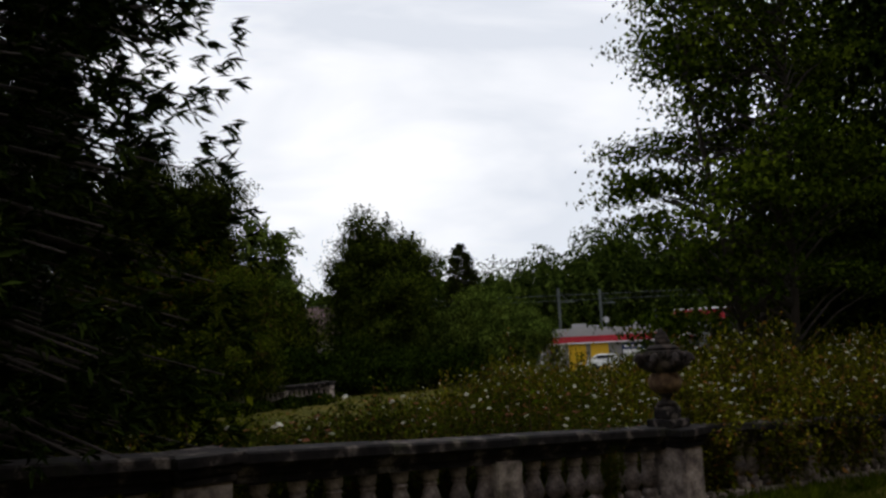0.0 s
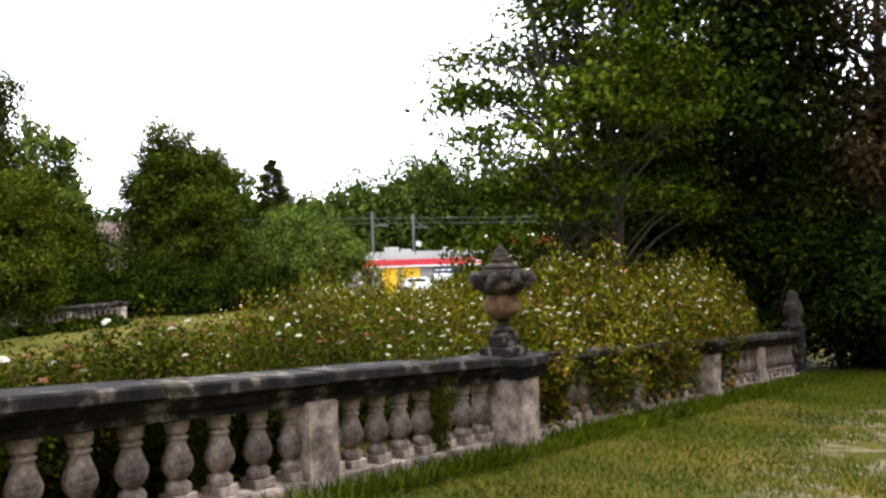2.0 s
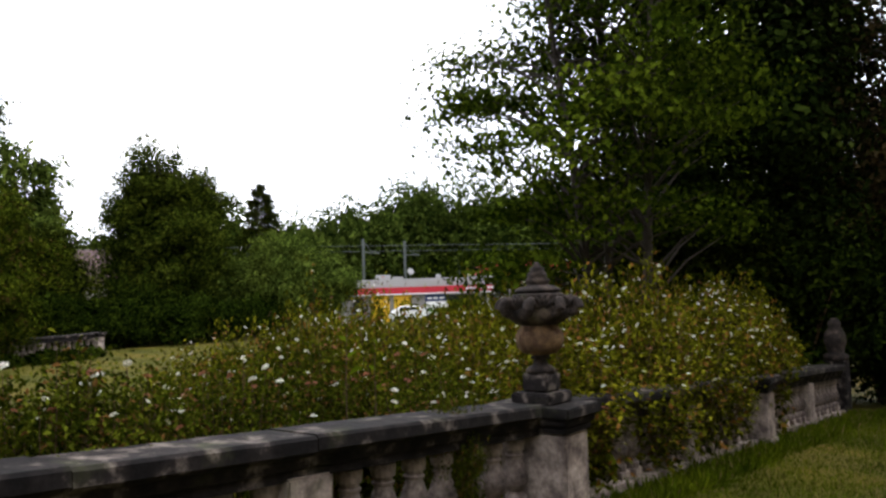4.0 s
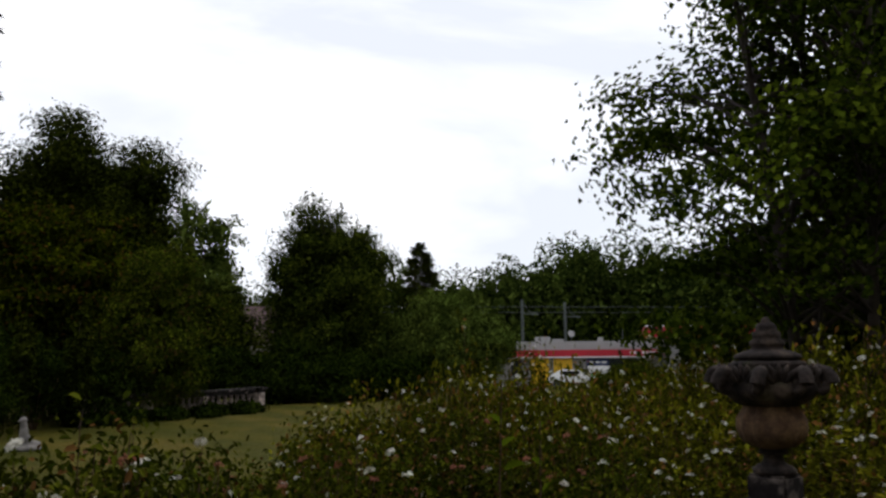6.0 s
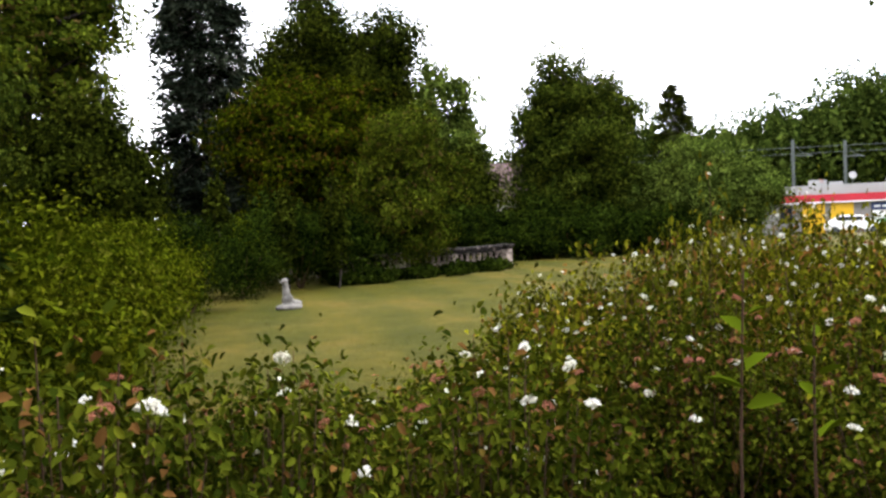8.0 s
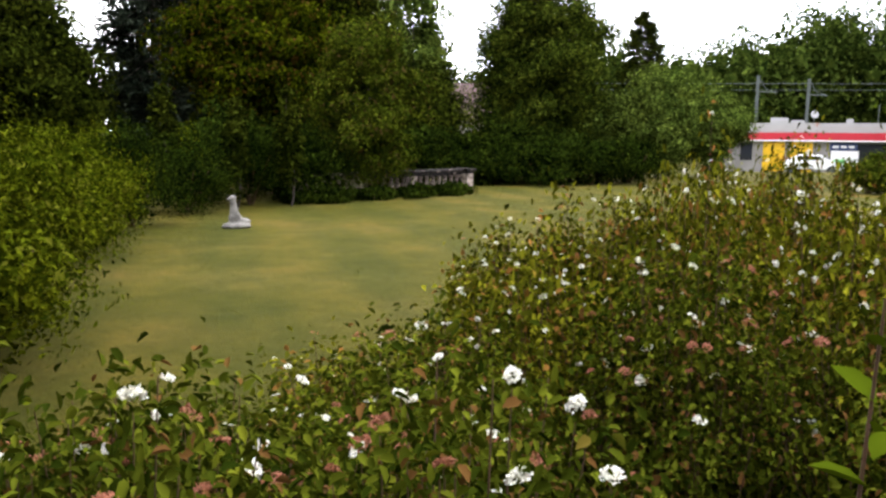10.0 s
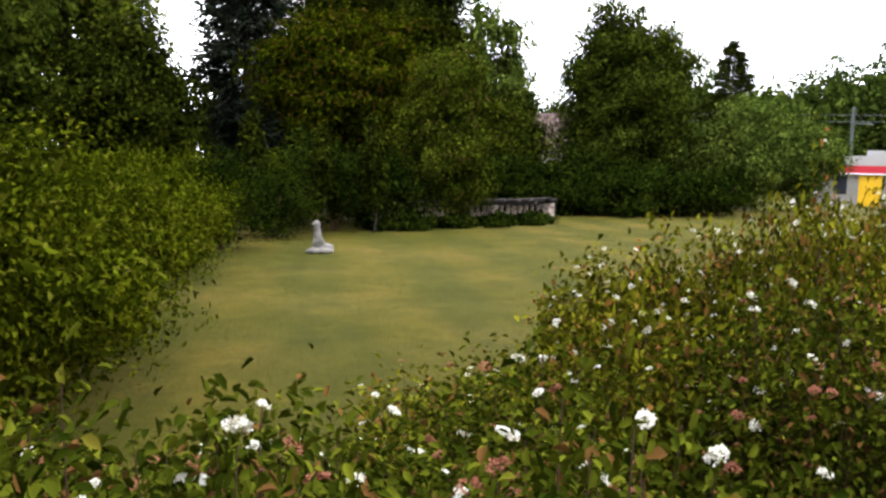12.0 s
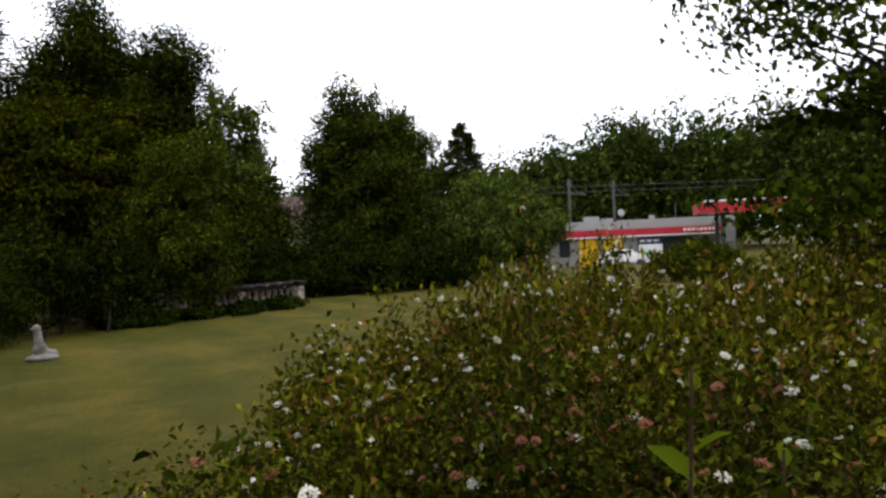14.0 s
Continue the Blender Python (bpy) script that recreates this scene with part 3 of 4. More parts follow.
def young_shoot(x, y, top, n, rng, lean):
    """A single upright shoot with broad alternate leaves and a reddish tip."""
    gz = float(ground_z(x, y))
    th = holder("young_shoot", pose(x, y, gz), "upright young shoot with broad fresh green leaves", "plant")
    h = top - gz
    path = [((lean * f, 0.02 * math.sin(3 * f), h * f), 0.006 * (1 - 0.6 * f)) for f in (-0.05, 0.4, 0.7, 0.85, 1.0)]
    mesh_object("stem", *tubes([path], 7), MAT_STEM, th, "reddish stem", smooth=True)
    for k in range(n):
        f = 1 - 0.02 - 0.25 * k / n
        a = k * 2.4 + 0.7
        size = 0.045 + 0.035 * min(1, k / 3)
        out = np.array([[math.cos(a), math.sin(a), 0.75 - 0.05 * k]])
        V, T = leaves(rng, np.array([[lean * f, 0, h * f]]), out, size / 0.95, 0.5, 0.18, 0.95, True)
        mesh_object("leaf", V, T, MAT_SHOOT, th)


rg = np.random.default_rng(2)
young_shoot(-1.53, 0.38, 1.43, 8, rg, 0.02)
young_shoot(-1.27, 0.38, 1.28, 6, rg, -0.03)


def shrub(x, y, h, r, mat, label, rng, n=6000, leaf=0.09, name="shrub", group=""):
    x, y = plan(x, y)
    gz = float(ground_z(x, y))
    th = holder(name, pose(x, y, gz), label, "shrub", group)
    crown_parts(rng, th, (0, 0, h * 0.5), (r * 1.12, r * 1.12, h * 0.56), max(20, n // 60), 60, 0.46 * r, leaf, mat, 0.5, shoots=30 if name == "hedge_shrub" else 8, lobes=16)
    mesh_object("stem_tangle", *tubes([[((0, 0, -0.1), 0.03), ((rng.normal(0, r * 0.3), rng.normal(0, r * 0.3), h * 0.6), 0.012)] for k in range(7)], 5), MAT_STEM, th)
    return th


def crown_parts(rng, th, c, radii, clumps, per, clump_r, leaf, mat, width=0.6, shape=None, droop=0.0, name="crown", flat=0.6, shoots=0, squash=0.32, tight=0.8, lobes=13, hearted=True):
    u = unit(rng, clumps)
    rad = rng.uniform(0.2, 1, clumps) ** 0.5
    clump_r = clump_r * tight
    # boughs: the crown is a heap of lobes of uneven size round a looser core
    turn = np.arange(lobes) + 0.5
    tilt = 1 - 2 * turn / lobes
    ring = np.sqrt(1 - tilt ** 2)
    bough = np.stack([ring * np.cos(turn * 2.39996), ring * np.sin(turn * 2.39996), tilt], 1) + unit(rng, lobes) * 0.28
    bough /= np.linalg.norm(bough, axis=1)[:, None]
    size = rng.uniform(0.3, 0.52, lobes) * (13 / lobes) ** 0.7
    far = rng.uniform(0.5, 0.72 + 0.1 * (lobes > 13), lobes)
    pick = rng.integers(0, lobes, clumps)
    core = rng.uniform(0, 1, clumps) < 0.22
    p = np.where(core[:, None], u * (rad * 0.6)[:, None], bough[pick] * far[pick][:, None] + u * (rad * size[pick])[:, None])
    if shape is not None:
        p[:, :2] *= shape((p[:, 2] + 1) / 2)[:, None]
    centre = p * np.array(radii) + np.array(c)
    near = np.clip(rng.normal(0, 1, (clumps * per, 3)), -1.7, 1.7)
    at = np.repeat(centre, per, 0) + near * clump_r * np.array([0.5, 0.5, squash])
    # leaves lie like scales on their bough: the tops catch the sky, the undersides do not
    facing = np.repeat(u, per, 0) * 0.9 + near * 0.45 + np.array([0, 0, 0.35])
    facing /= np.linalg.norm(facing, axis=1)[:, None]
    out = unit(rng, clumps * per) + np.repeat(u, per, 0) * 0.3 + np.array([0, 0, -droop])
    out -= facing * np.sum(out * facing, 1)[:, None] * 0.75
    if shoots:
        high = np.flatnonzero(centre[:, 2] > c[2])
        tops = centre[rng.choice(high, shoots)]
        s = rng.uniform(0, 1, (shoots, 34))
        rise = radii[2] * 0.17 * rng.uniform(0.5, 1.2, (shoots, 1))
        extra = tops[:, None, :] + np.stack([rng.normal(0, 0.09, s.shape) * (1.3 - s) * radii[0] * 0.35, rng.normal(0, 0.09, s.shape) * (1.3 - s) * radii[0] * 0.35, s * rise], 2)
        at = np.concatenate([at, extra.reshape(-1, 3)])
        out = np.concatenate([out, unit(rng, extra.size // 3) * 0.6 + np.array([0, 0, 0.9])])
        facing = np.concatenate([facing, unit(rng, extra.size // 3)])
    # the heart of the crown: larger, closer leaves added to block light and deepen shade
    inner = max(2, per // 7)
    heart = np.array(c) + np.repeat((centre - np.array(c)) * 0.74, inner, 0) + rng.normal(0, 0.3, (clumps * inner, 3)) * clump_r
    size = np.r_[np.full(len(at), leaf), np.full(len(heart), leaf * 2.3)] if hearted else leaf
    if hearted:
        at, out = np.concatenate([at, heart]), np.concatenate([out, unit(rng, len(heart))])
        facing = np.concatenate([facing, unit(rng, len(heart))])
    V, T = leaves(rng, at, out, size, width, flat=flat, facing=facing)
    mesh_object(name, V, T, mat, th)
    return centre


def tree(name, x, y, h, radii, base, mat, label, rng, clumps, per, clump_r, leaf, stems=1, trunk=0.16, shape=None, width=0.6, droop=0.0, lean=0.0, limbs=14, flat=0.6, shoots=0, squash=0.32, lobes=13, hearted=True):
    x, y = plan(x, y)
    gz = float(ground_z(x, y))
    th = holder(name, pose(x, y, gz), label, "tree")
    zc = (base + h) / 2
    centre = crown_parts(rng, th, (lean, 0, zc), (*radii, (h - base) / 2), clumps, per, clump_r, leaf, mat, width, shape, droop, flat=flat, shoots=shoots, squash=squash, lobes=lobes, hearted=hearted)
    trunks = []
    for s in range(stems):
        a = 2 * math.pi * s / stems + 0.6
        off = 0.0 if stems == 1 else 0.25
        path = []
        for k in range(7):
            f = k / 6
            path.append(((math.cos(a) * off * (1 + 4 * f) + 0.12 * math.sin(5 * f + s) + lean * f, math.sin(a) * off * (1 + 3 * f) + 0.1 * math.cos(4 * f + s), -0.2 + f * h * 0.78), trunk * (1 - 0.86 * f)))
        trunks.append(path)
        mesh_object("trunk", *tubes([path], 9), MAT_BARK, th, smooth=True)
    paths = []
    pick = rng.permutation(len(centre))[:limbs]
    for k in pick:
        e = centre[k]
        path = trunks[int(rng.integers(stems))]
        zz = max(base * 0.6, e[2] - 0.35 * math.hypot(e[0], e[1]) - 0.3)
        f = min(0.98, max(0.05, (zz + 0.2) / (h * 0.78)))
        s = np.array(path[int(f * 6)][0]) * (1 - (f * 6) % 1) + np.array(path[min(6, int(f * 6) + 1)][0]) * ((f * 6) % 1)
        m = (s + e) / 2 + np.array([0, 0, 0.12])
        paths.append([(tuple(s), trunk * 0.32), (tuple(m), trunk * 0.2), (tuple(e), trunk * 0.06)])
    mesh_object("branchwork", *tubes(paths, 5), MAT_BARK, th)
    return th


def spruce(name, x, y, h, r, base, mat, label, rng, tiers, per_tier, sprays, needle, power=0.8, trunk=0.2, sag=0.35, tuft=0):
    x, y = plan(x, y)
    gz = float(ground_z(x, y))
    th = holder(name, pose(x, y, gz), label, "tree")
    mesh_object("trunk", *tubes([[((0, 0, -0.2), trunk), ((0, 0, h * 0.5), trunk * 0.6), ((0, 0, h), 0.02)]], 9), MAT_BARK, th, smooth=True)
    at, out, paths = [], [], []
    for k in range(tiers):
        f = k / (tiers - 1)
        z = base + (h - base) * f
        rr = r * (1 - f) ** power + 0.12
        for j in range(per_tier):
            a = rng.uniform(0, 2 * math.pi)
            L = rr * rng.uniform(0.7, 1.0 if tuft else 1.12)
            s = np.sqrt(rng.uniform(0.02, 1, sprays))
            if tuft:
                s = np.repeat(s[::tuft], tuft)[:sprays]
            px, py = np.cos(a) * L * s, np.sin(a) * L * s
            pz = z + rng.uniform(-0.2, 0.2) - sag * L * s + 0.18 * L * s ** 3
            wob = rng.normal(0, 1, (sprays, 3)) * np.array([0.1, 0.1, 0.06]) * (0.4 + rr * 0.5)
            if tuft:
                wob = np.repeat(np.clip(wob[::tuft], -0.22, 0.22), tuft, 0)[:sprays] + rng.normal(0, 0.02, (sprays, 3))
            at.append(np.stack([px, py, pz], 1) + wob)
            d = np.array([math.cos(a), math.sin(a), -0.15])
            out.append(d + unit(rng, sprays) * 0.8)
            paths.append([((0, 0, z), 0.03), ((math.cos(a) * L * 0.9, math.sin(a) * L * 0.9, z - sag * L * 0.8), 0.008)])
    V, T = leaves(rng, np.concatenate(at), np.concatenate(out), needle, 0.22 if tuft else 0.3, 0.1)
    mesh_object("crown", V, T, mat, th)
    mesh_object("branchwork", *tubes(paths, 3), MAT_BARK, th)
    return th


def build_trees():
    rng = np.random.default_rng(3)
    egg = lambda f: np.interp(f, [0, 0.1, 0.3, 0.5, 1], [1.05, 1.15, 1.1, 0.8, 0.4])
    tree("maple_tree", 5.2, 3.3, 10.5, (2.75, 2.8), 0.7, MAT_MAPLE, "young multi-stemmed maple with fresh green leaves over the balustrade", rng, 285, 130, 0.9, 0.085, stems=3, trunk=0.085, shape=egg, width=0.85, limbs=285, flat=0.9, squash=0.1, lobes=34, hearted=False)
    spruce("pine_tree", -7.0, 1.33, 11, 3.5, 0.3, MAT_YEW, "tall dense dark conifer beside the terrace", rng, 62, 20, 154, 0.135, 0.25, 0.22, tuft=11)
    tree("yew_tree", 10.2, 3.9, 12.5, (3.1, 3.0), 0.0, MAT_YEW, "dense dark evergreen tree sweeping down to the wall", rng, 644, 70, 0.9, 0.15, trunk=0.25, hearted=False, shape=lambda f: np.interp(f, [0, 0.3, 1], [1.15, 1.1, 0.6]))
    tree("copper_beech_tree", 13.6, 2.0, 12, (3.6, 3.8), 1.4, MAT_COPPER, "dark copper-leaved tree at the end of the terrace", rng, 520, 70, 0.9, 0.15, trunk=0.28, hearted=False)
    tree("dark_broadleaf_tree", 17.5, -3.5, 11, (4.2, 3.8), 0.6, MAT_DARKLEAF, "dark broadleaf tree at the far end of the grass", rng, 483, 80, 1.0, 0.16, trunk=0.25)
    # bush added where only a black shaded hollow lies under the trees
    tree("yew_bush", 12.4, 1.6, 3.4, (2.3, 1.6), -0.2, MAT_YEW, "dense dark yew bush added as the deep shade under the trees", rng, 483, 70, 0.55, 0.11, trunk=0.08)
    spruce("blue_spruce_tree", -4.6, 33, 19, 2.1, 0.3, MAT_SPRUCE, "tall slim blue spruce with drooping tiers", rng, 44, 22, 60, 0.3, 0.25, 0.25, 0.62)
    tree("chestnut_tree", 1.9, 42, 15.6, (6.6, 5.0), 1.5, MAT_DARKLEAF, "large round-headed broadleaf tree", rng, 760, 125, 1.4, 0.2, trunk=0.35, lobes=30, shape=lambda f: np.interp(f, [0, 0.5, 0.85, 1], [1.0, 1.0, 1.08, 1.2]))
    tree("birch_tree", 2.0, 23.4, 6.4, (2.4, 1.5), 0.0, MAT_BIRCH, "light green young birch before the far balustrade", rng, 340, 85, 0.55, 0.1, trunk=0.07, lobes=24, shape=lambda f: np.interp(f, [0, 0.4, 1], [1.0, 1.0, 0.3]), droop=0.4, shoots=8)
    tree("hazel_tree", -1.0, 27, 7.7, (2.75, 2.2), 0.9, MAT_HAZEL, "broad yellowish green tree behind the hedge", rng, 520, 90, 1.1, 0.15, trunk=0.12, shoots=10, squash=0.16, flat=0.85)
    tree("ash_tree", 6.7, 37, 9.8, (1.95, 2.0), 0.4, MAT_WILLOW, "feathery grey-green tree with upright twigs", rng, 230, 50, 0.7, 0.3, trunk=0.12, droop=-0.7, width=0.4, shoots=40, lobes=24, hearted=False, shape=lambda f: np.interp(f, [0, 0.5, 0.85, 1], [0.9, 1.0, 1.3, 1.7]))
    tree("lime_tree", 11.7, 33.5, 9.9, (3.9, 3.4), -0.3, MAT_LIME, "dense dark green tree with upright leading shoots", rng, 460, 120, 0.9, 0.15, trunk=0.2, droop=-0.6, shoots=60, lobes=26, shape=lambda f: np.interp(f, [0, 0.5, 0.8, 1], [1.0, 1.0, 1.05, 1.1]))
    spruce("fir_tree", 18.8, 37, 8.2, 1.9, 0.4, MAT_DARKLEAF, "small dark fir tree", rng, 40, 12, 34, 0.22, 0.55, 0.12)
    tree("willow_tree", 16.9, 32, 5.6, (2.6, 2.2), -0.2, MAT_WILLOW, "rounded grey-green willow shrub", rng, 345, 70, 0.7, 0.14, trunk=0.08, shoots=10)
    tree("willow_tree", 20.2, 33, 4.8, (2.4, 2.0), -0.2, MAT_WILLOW, "rounded grey-green willow shrub", rng, 299, 70, 0.7, 0.14, trunk=0.08, shoots=8)
    tree("oak_tree", -10.7, 30, 15.5, (4.6, 4.4), 2.0, MAT_BIRCH, "tall broadleaf tree with an open airy crown", rng, 300, 120, 1.1, 0.19, trunk=0.28, limbs=40, squash=0.25)
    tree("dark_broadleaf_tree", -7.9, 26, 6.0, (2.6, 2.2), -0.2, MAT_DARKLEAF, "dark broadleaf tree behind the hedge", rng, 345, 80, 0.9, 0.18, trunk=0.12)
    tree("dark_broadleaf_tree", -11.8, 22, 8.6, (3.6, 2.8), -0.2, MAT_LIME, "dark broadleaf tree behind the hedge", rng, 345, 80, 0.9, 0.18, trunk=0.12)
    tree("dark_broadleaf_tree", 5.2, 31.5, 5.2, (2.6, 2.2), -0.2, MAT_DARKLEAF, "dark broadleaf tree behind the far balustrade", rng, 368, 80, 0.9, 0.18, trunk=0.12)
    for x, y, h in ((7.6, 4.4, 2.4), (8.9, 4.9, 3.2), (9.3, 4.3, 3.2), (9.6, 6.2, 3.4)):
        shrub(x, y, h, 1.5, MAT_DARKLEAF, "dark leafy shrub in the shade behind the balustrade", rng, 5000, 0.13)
    # added in the black gap under the trees, shade painted into their leaves
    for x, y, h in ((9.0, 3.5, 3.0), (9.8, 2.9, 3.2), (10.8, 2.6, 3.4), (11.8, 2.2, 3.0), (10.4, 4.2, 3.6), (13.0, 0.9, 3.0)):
        shrub(x, y, h, 1.5, MAT_SHADE_SHRUB, "dense evergreen shrub with deep shade put into its leaf colour", rng, 5000, 0.12)
    # these darken the ground beyond the lawn; their leaf colour holds the shade
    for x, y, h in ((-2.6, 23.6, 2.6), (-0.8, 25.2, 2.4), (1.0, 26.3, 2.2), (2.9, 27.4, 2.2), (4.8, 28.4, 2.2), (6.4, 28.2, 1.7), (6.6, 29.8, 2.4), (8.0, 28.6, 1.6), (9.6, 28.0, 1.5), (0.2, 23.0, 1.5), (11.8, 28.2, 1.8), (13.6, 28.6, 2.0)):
        shrub(x, y, h, 1.45, MAT_SHADE_SHRUB, "shrub with the shade round the far balustrade put into its leaf colour", rng, 4200, 0.14)
    for x, y, h in ((-3.7, 20.8, 3.6), (-2.0, 20.2, 3.1), (-0.6, 20.6, 3.4)):
        tree("sapling", x, y, h, (0.3, 0.3), 0.3, MAT_DARKLEAF, "slim upright sapling growing out of the hedge", rng, 60, 30, 0.3, 0.12, trunk=0.03, shape=lambda f: np.interp(f, [0, 0.5, 1], [1.1, 0.9, 0.35]), shoots=8, droop=-0.5)
    # a dark strip of low leaves in place of shade under the birch
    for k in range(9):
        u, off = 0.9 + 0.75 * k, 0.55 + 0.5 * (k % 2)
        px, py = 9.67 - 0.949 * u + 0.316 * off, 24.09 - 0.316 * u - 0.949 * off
        shrub(px * math.cos(SKEW) - py * math.sin(SKEW), px * math.sin(SKEW) + py * math.cos(SKEW), 0.28, 0.55, MAT_SHADE_SHRUB, "low leafy strip added as the shade at the foot of the far balustrade", rng, 1500, 0.1)
    # leaf colour again carries the shade here
    shrub(8.6, 30.5, 2.6, 1.5, MAT_SHADE_SHRUB, "shrub with the shade beyond the lawn put into its leaf colour", rng, 8000, 0.13)
    shrub(10.8, 29.5, 2.2, 1.6, MAT_SHADE_SHRUB, "shrub with the shade beyond the lawn put into its leaf colour", rng, 8000, 0.13)


build_trees()


def build_hedge():
    rng = np.random.default_rng(8)
    spots = [(-4.85, 4.6), (-4.35, 5.7), (-4.5, 7.0), (-4.8, 8.6), (-4.7, 10.2), (-4.6, 11.8), (-4.6, 13.4), (-4.5, 15.0), (-4.2, 16.8), (-3.2, 19.4), (-1.6, 21.2), (0.0, 22.6),
             (-7.0, 5.0), (-6.9, 8.0), (-6.8, 11.0), (-6.6, 14.0), (-6.2, 17.0), (-5.2, 20.0), (-3.2, 22.4)]
    spots += [(-5.6, 3.6), (-4.9, 6.3), (-4.75, 7.8)]
    for k, (x, y) in enumerate(spots):
        back = k > 11
        # shrubs 8 to 11 get the leaf colour darkened for shade
        shrub(x - (0.35 if k < 8 else 0.0), y, rng.uniform(1.4, 2.3) + (0.4 if back else 0), rng.uniform(0.9, 1.3), MAT_HEDGE if k < 8 or back else MAT_SHADE_SHRUB,
              "dense leafy shrub in the hedge along the lawn", rng, 9000, 0.062, "hedge_shrub", "hedge along the lawn")


build_hedge()


def build_outliers():
    rng = np.random.default_rng(17)
    for wx, wy, h, r, mat, text in ((-3.85, 2.3, 2.1, 0.62, MAT_HEDGE, "yellowish green leafy shrub close behind the balustrade"), (-4.2, 3.4, 2.4, 0.8, MAT_HEDGE, "yellowish green leafy shrub close behind the balustrade"),
                                    (22.6, 18.5, 1.4, 0.9, MAT_BIRCH, "light green bush before the petrol station"), (23.3, 17.9, 1.65, 0.9, MAT_BIRCH, "light green bush before the petrol station"),
                                    (24.0, 17.3, 1.3, 0.9, MAT_BIRCH, "light green bush before the petrol station")):
        shrub(wx * math.cos(SKEW) - wy * math.sin(SKEW), wx * math.sin(SKEW) + wy * math.cos(SKEW), h, r, mat, text, rng, 4800, 0.055 if wx < 0 else 0.1)


build_outliers()


def build_woods():
    """Far woodland ring; nobody could count these trees."""
    rng = np.random.default_rng(21)
    at, out, size, face = [], [], [], []
    for k in range(290):
        seen = k < 175
        a = rng.uniform(radians(6), radians(90)) if seen else rng.uniform(radians(88), radians(368))
        d = rng.uniform(105, 145)
        hh = rng.uniform(0.76, 1.04) * np.interp(math.degrees(a) % 360, [0, 30, 37, 43, 47, 52, 60, 90], [22, 24, 23, 20, 18, 17, 15, 14])
        r = rng.uniform(4.2, 7.0)
        foot = np.array([math.cos(a) * d, math.sin(a) * d, hh * 0.5 - 1.2])
        lobes = 13 if seen else 4
        per = 150 if seen else 30
        bough = unit(rng, lobes) * rng.uniform(0.35, 0.72, lobes)[:, None]
        big = rng.uniform(0.28, 0.5, lobes)
        u = unit(rng, lobes * per)
        p = np.repeat(bough, per, 0) + u * (np.repeat(big, per) * rng.uniform(0.55, 1, lobes * per) ** 0.4)[:, None]
        at.append(p * np.array([r, r, hh * 0.52]) + foot)
        out.append(unit(rng, lobes * per))
        face.append(u + np.array([0, 0, 0.3]))
        size.append(np.full(lobes * per, 0.55 if seen else 1.3))
        n = 90
        at.append(unit(rng, n) * (rng.uniform(0.2, 0.6, n))[:, None] * np.array([r, r, hh * 0.5]) + foot)
        out.append(unit(rng, n))
        face.append(unit(rng, n))
        size.append(np.full(n, 1.8))
    V, T = leaves(rng, np.concatenate(at), np.concatenate(out), np.concatenate(size), 0.8, facing=np.concatenate(face))
    tagged(mesh_object("woodland", V, T, MAT_WOODS), "distant green woodland along the skyline", "woodland", kind="stuff")


build_woods()

# ---- far end of the lawn ----
FAR_A = math.degrees(math.atan2(25.2 - 21.5, 6.0 - (-1.0)))
far_run = balustrade(*plan(5.55, 25.35), FAR_A + 170.5, [(0.25, 2.4, 7, None, 0.0, 0.24), (2.4, 4.6, 7, 2.4, 0.24, 0.24), (4.6, 7.0, 8, 4.6, 0.24, 0.0)], "sandstone balustrade half hidden by shrubs beyond the lawn", 0.78, 0.0, -0.3)
pedestal(*plan(5.7, 25.4), FAR_A - 9.5, d=0.44, z=-0.3, steps=False, label="pale square stone end post of the far balustrade")


def statue(x, y):
    """A seated stone bird on a low rough base."""
    bm = bmesh.new()
    z = float(ground_z(x, y))
    blobs = [((0, 0, 0.05), (0.3, 0.24, 0.09)), ((0.1, 0, 0.13), (0.2, 0.14, 0.08)), ((-0.03, 0, 0.22), (0.13, 0.11, 0.14)), ((-0.05, 0, 0.36), (0.085, 0.085, 0.16)), ((-0.06, 0, 0.5), (0.07, 0.07, 0.12)), ((-0.07, 0, 0.61), (0.075, 0.068, 0.075)), ((-0.14, 0, 0.6), (0.05, 0.025, 0.025))]
    for c, s in blobs:
        bmesh.ops.create_icosphere(bm, subdivisions=3, radius=1.0, matrix=Matrix.Translation(c) @ Matrix.Diagonal((*s, 1)))
    ob = part("stone_figure", bm, MAT_STATUE, smooth=True)
    ob.matrix_basis = pose(x, y, z, 0, 0, 10)
    mod = ob.modifiers.new("blend", "REMESH")
    mod.mode, mod.voxel_size, mod.use_smooth_shade = "VOXEL", 0.022, True
    tagged(ob, "small grey stone garden figure standing on the lawn", "statue")


statue(*plan(-2.1, 16.0))


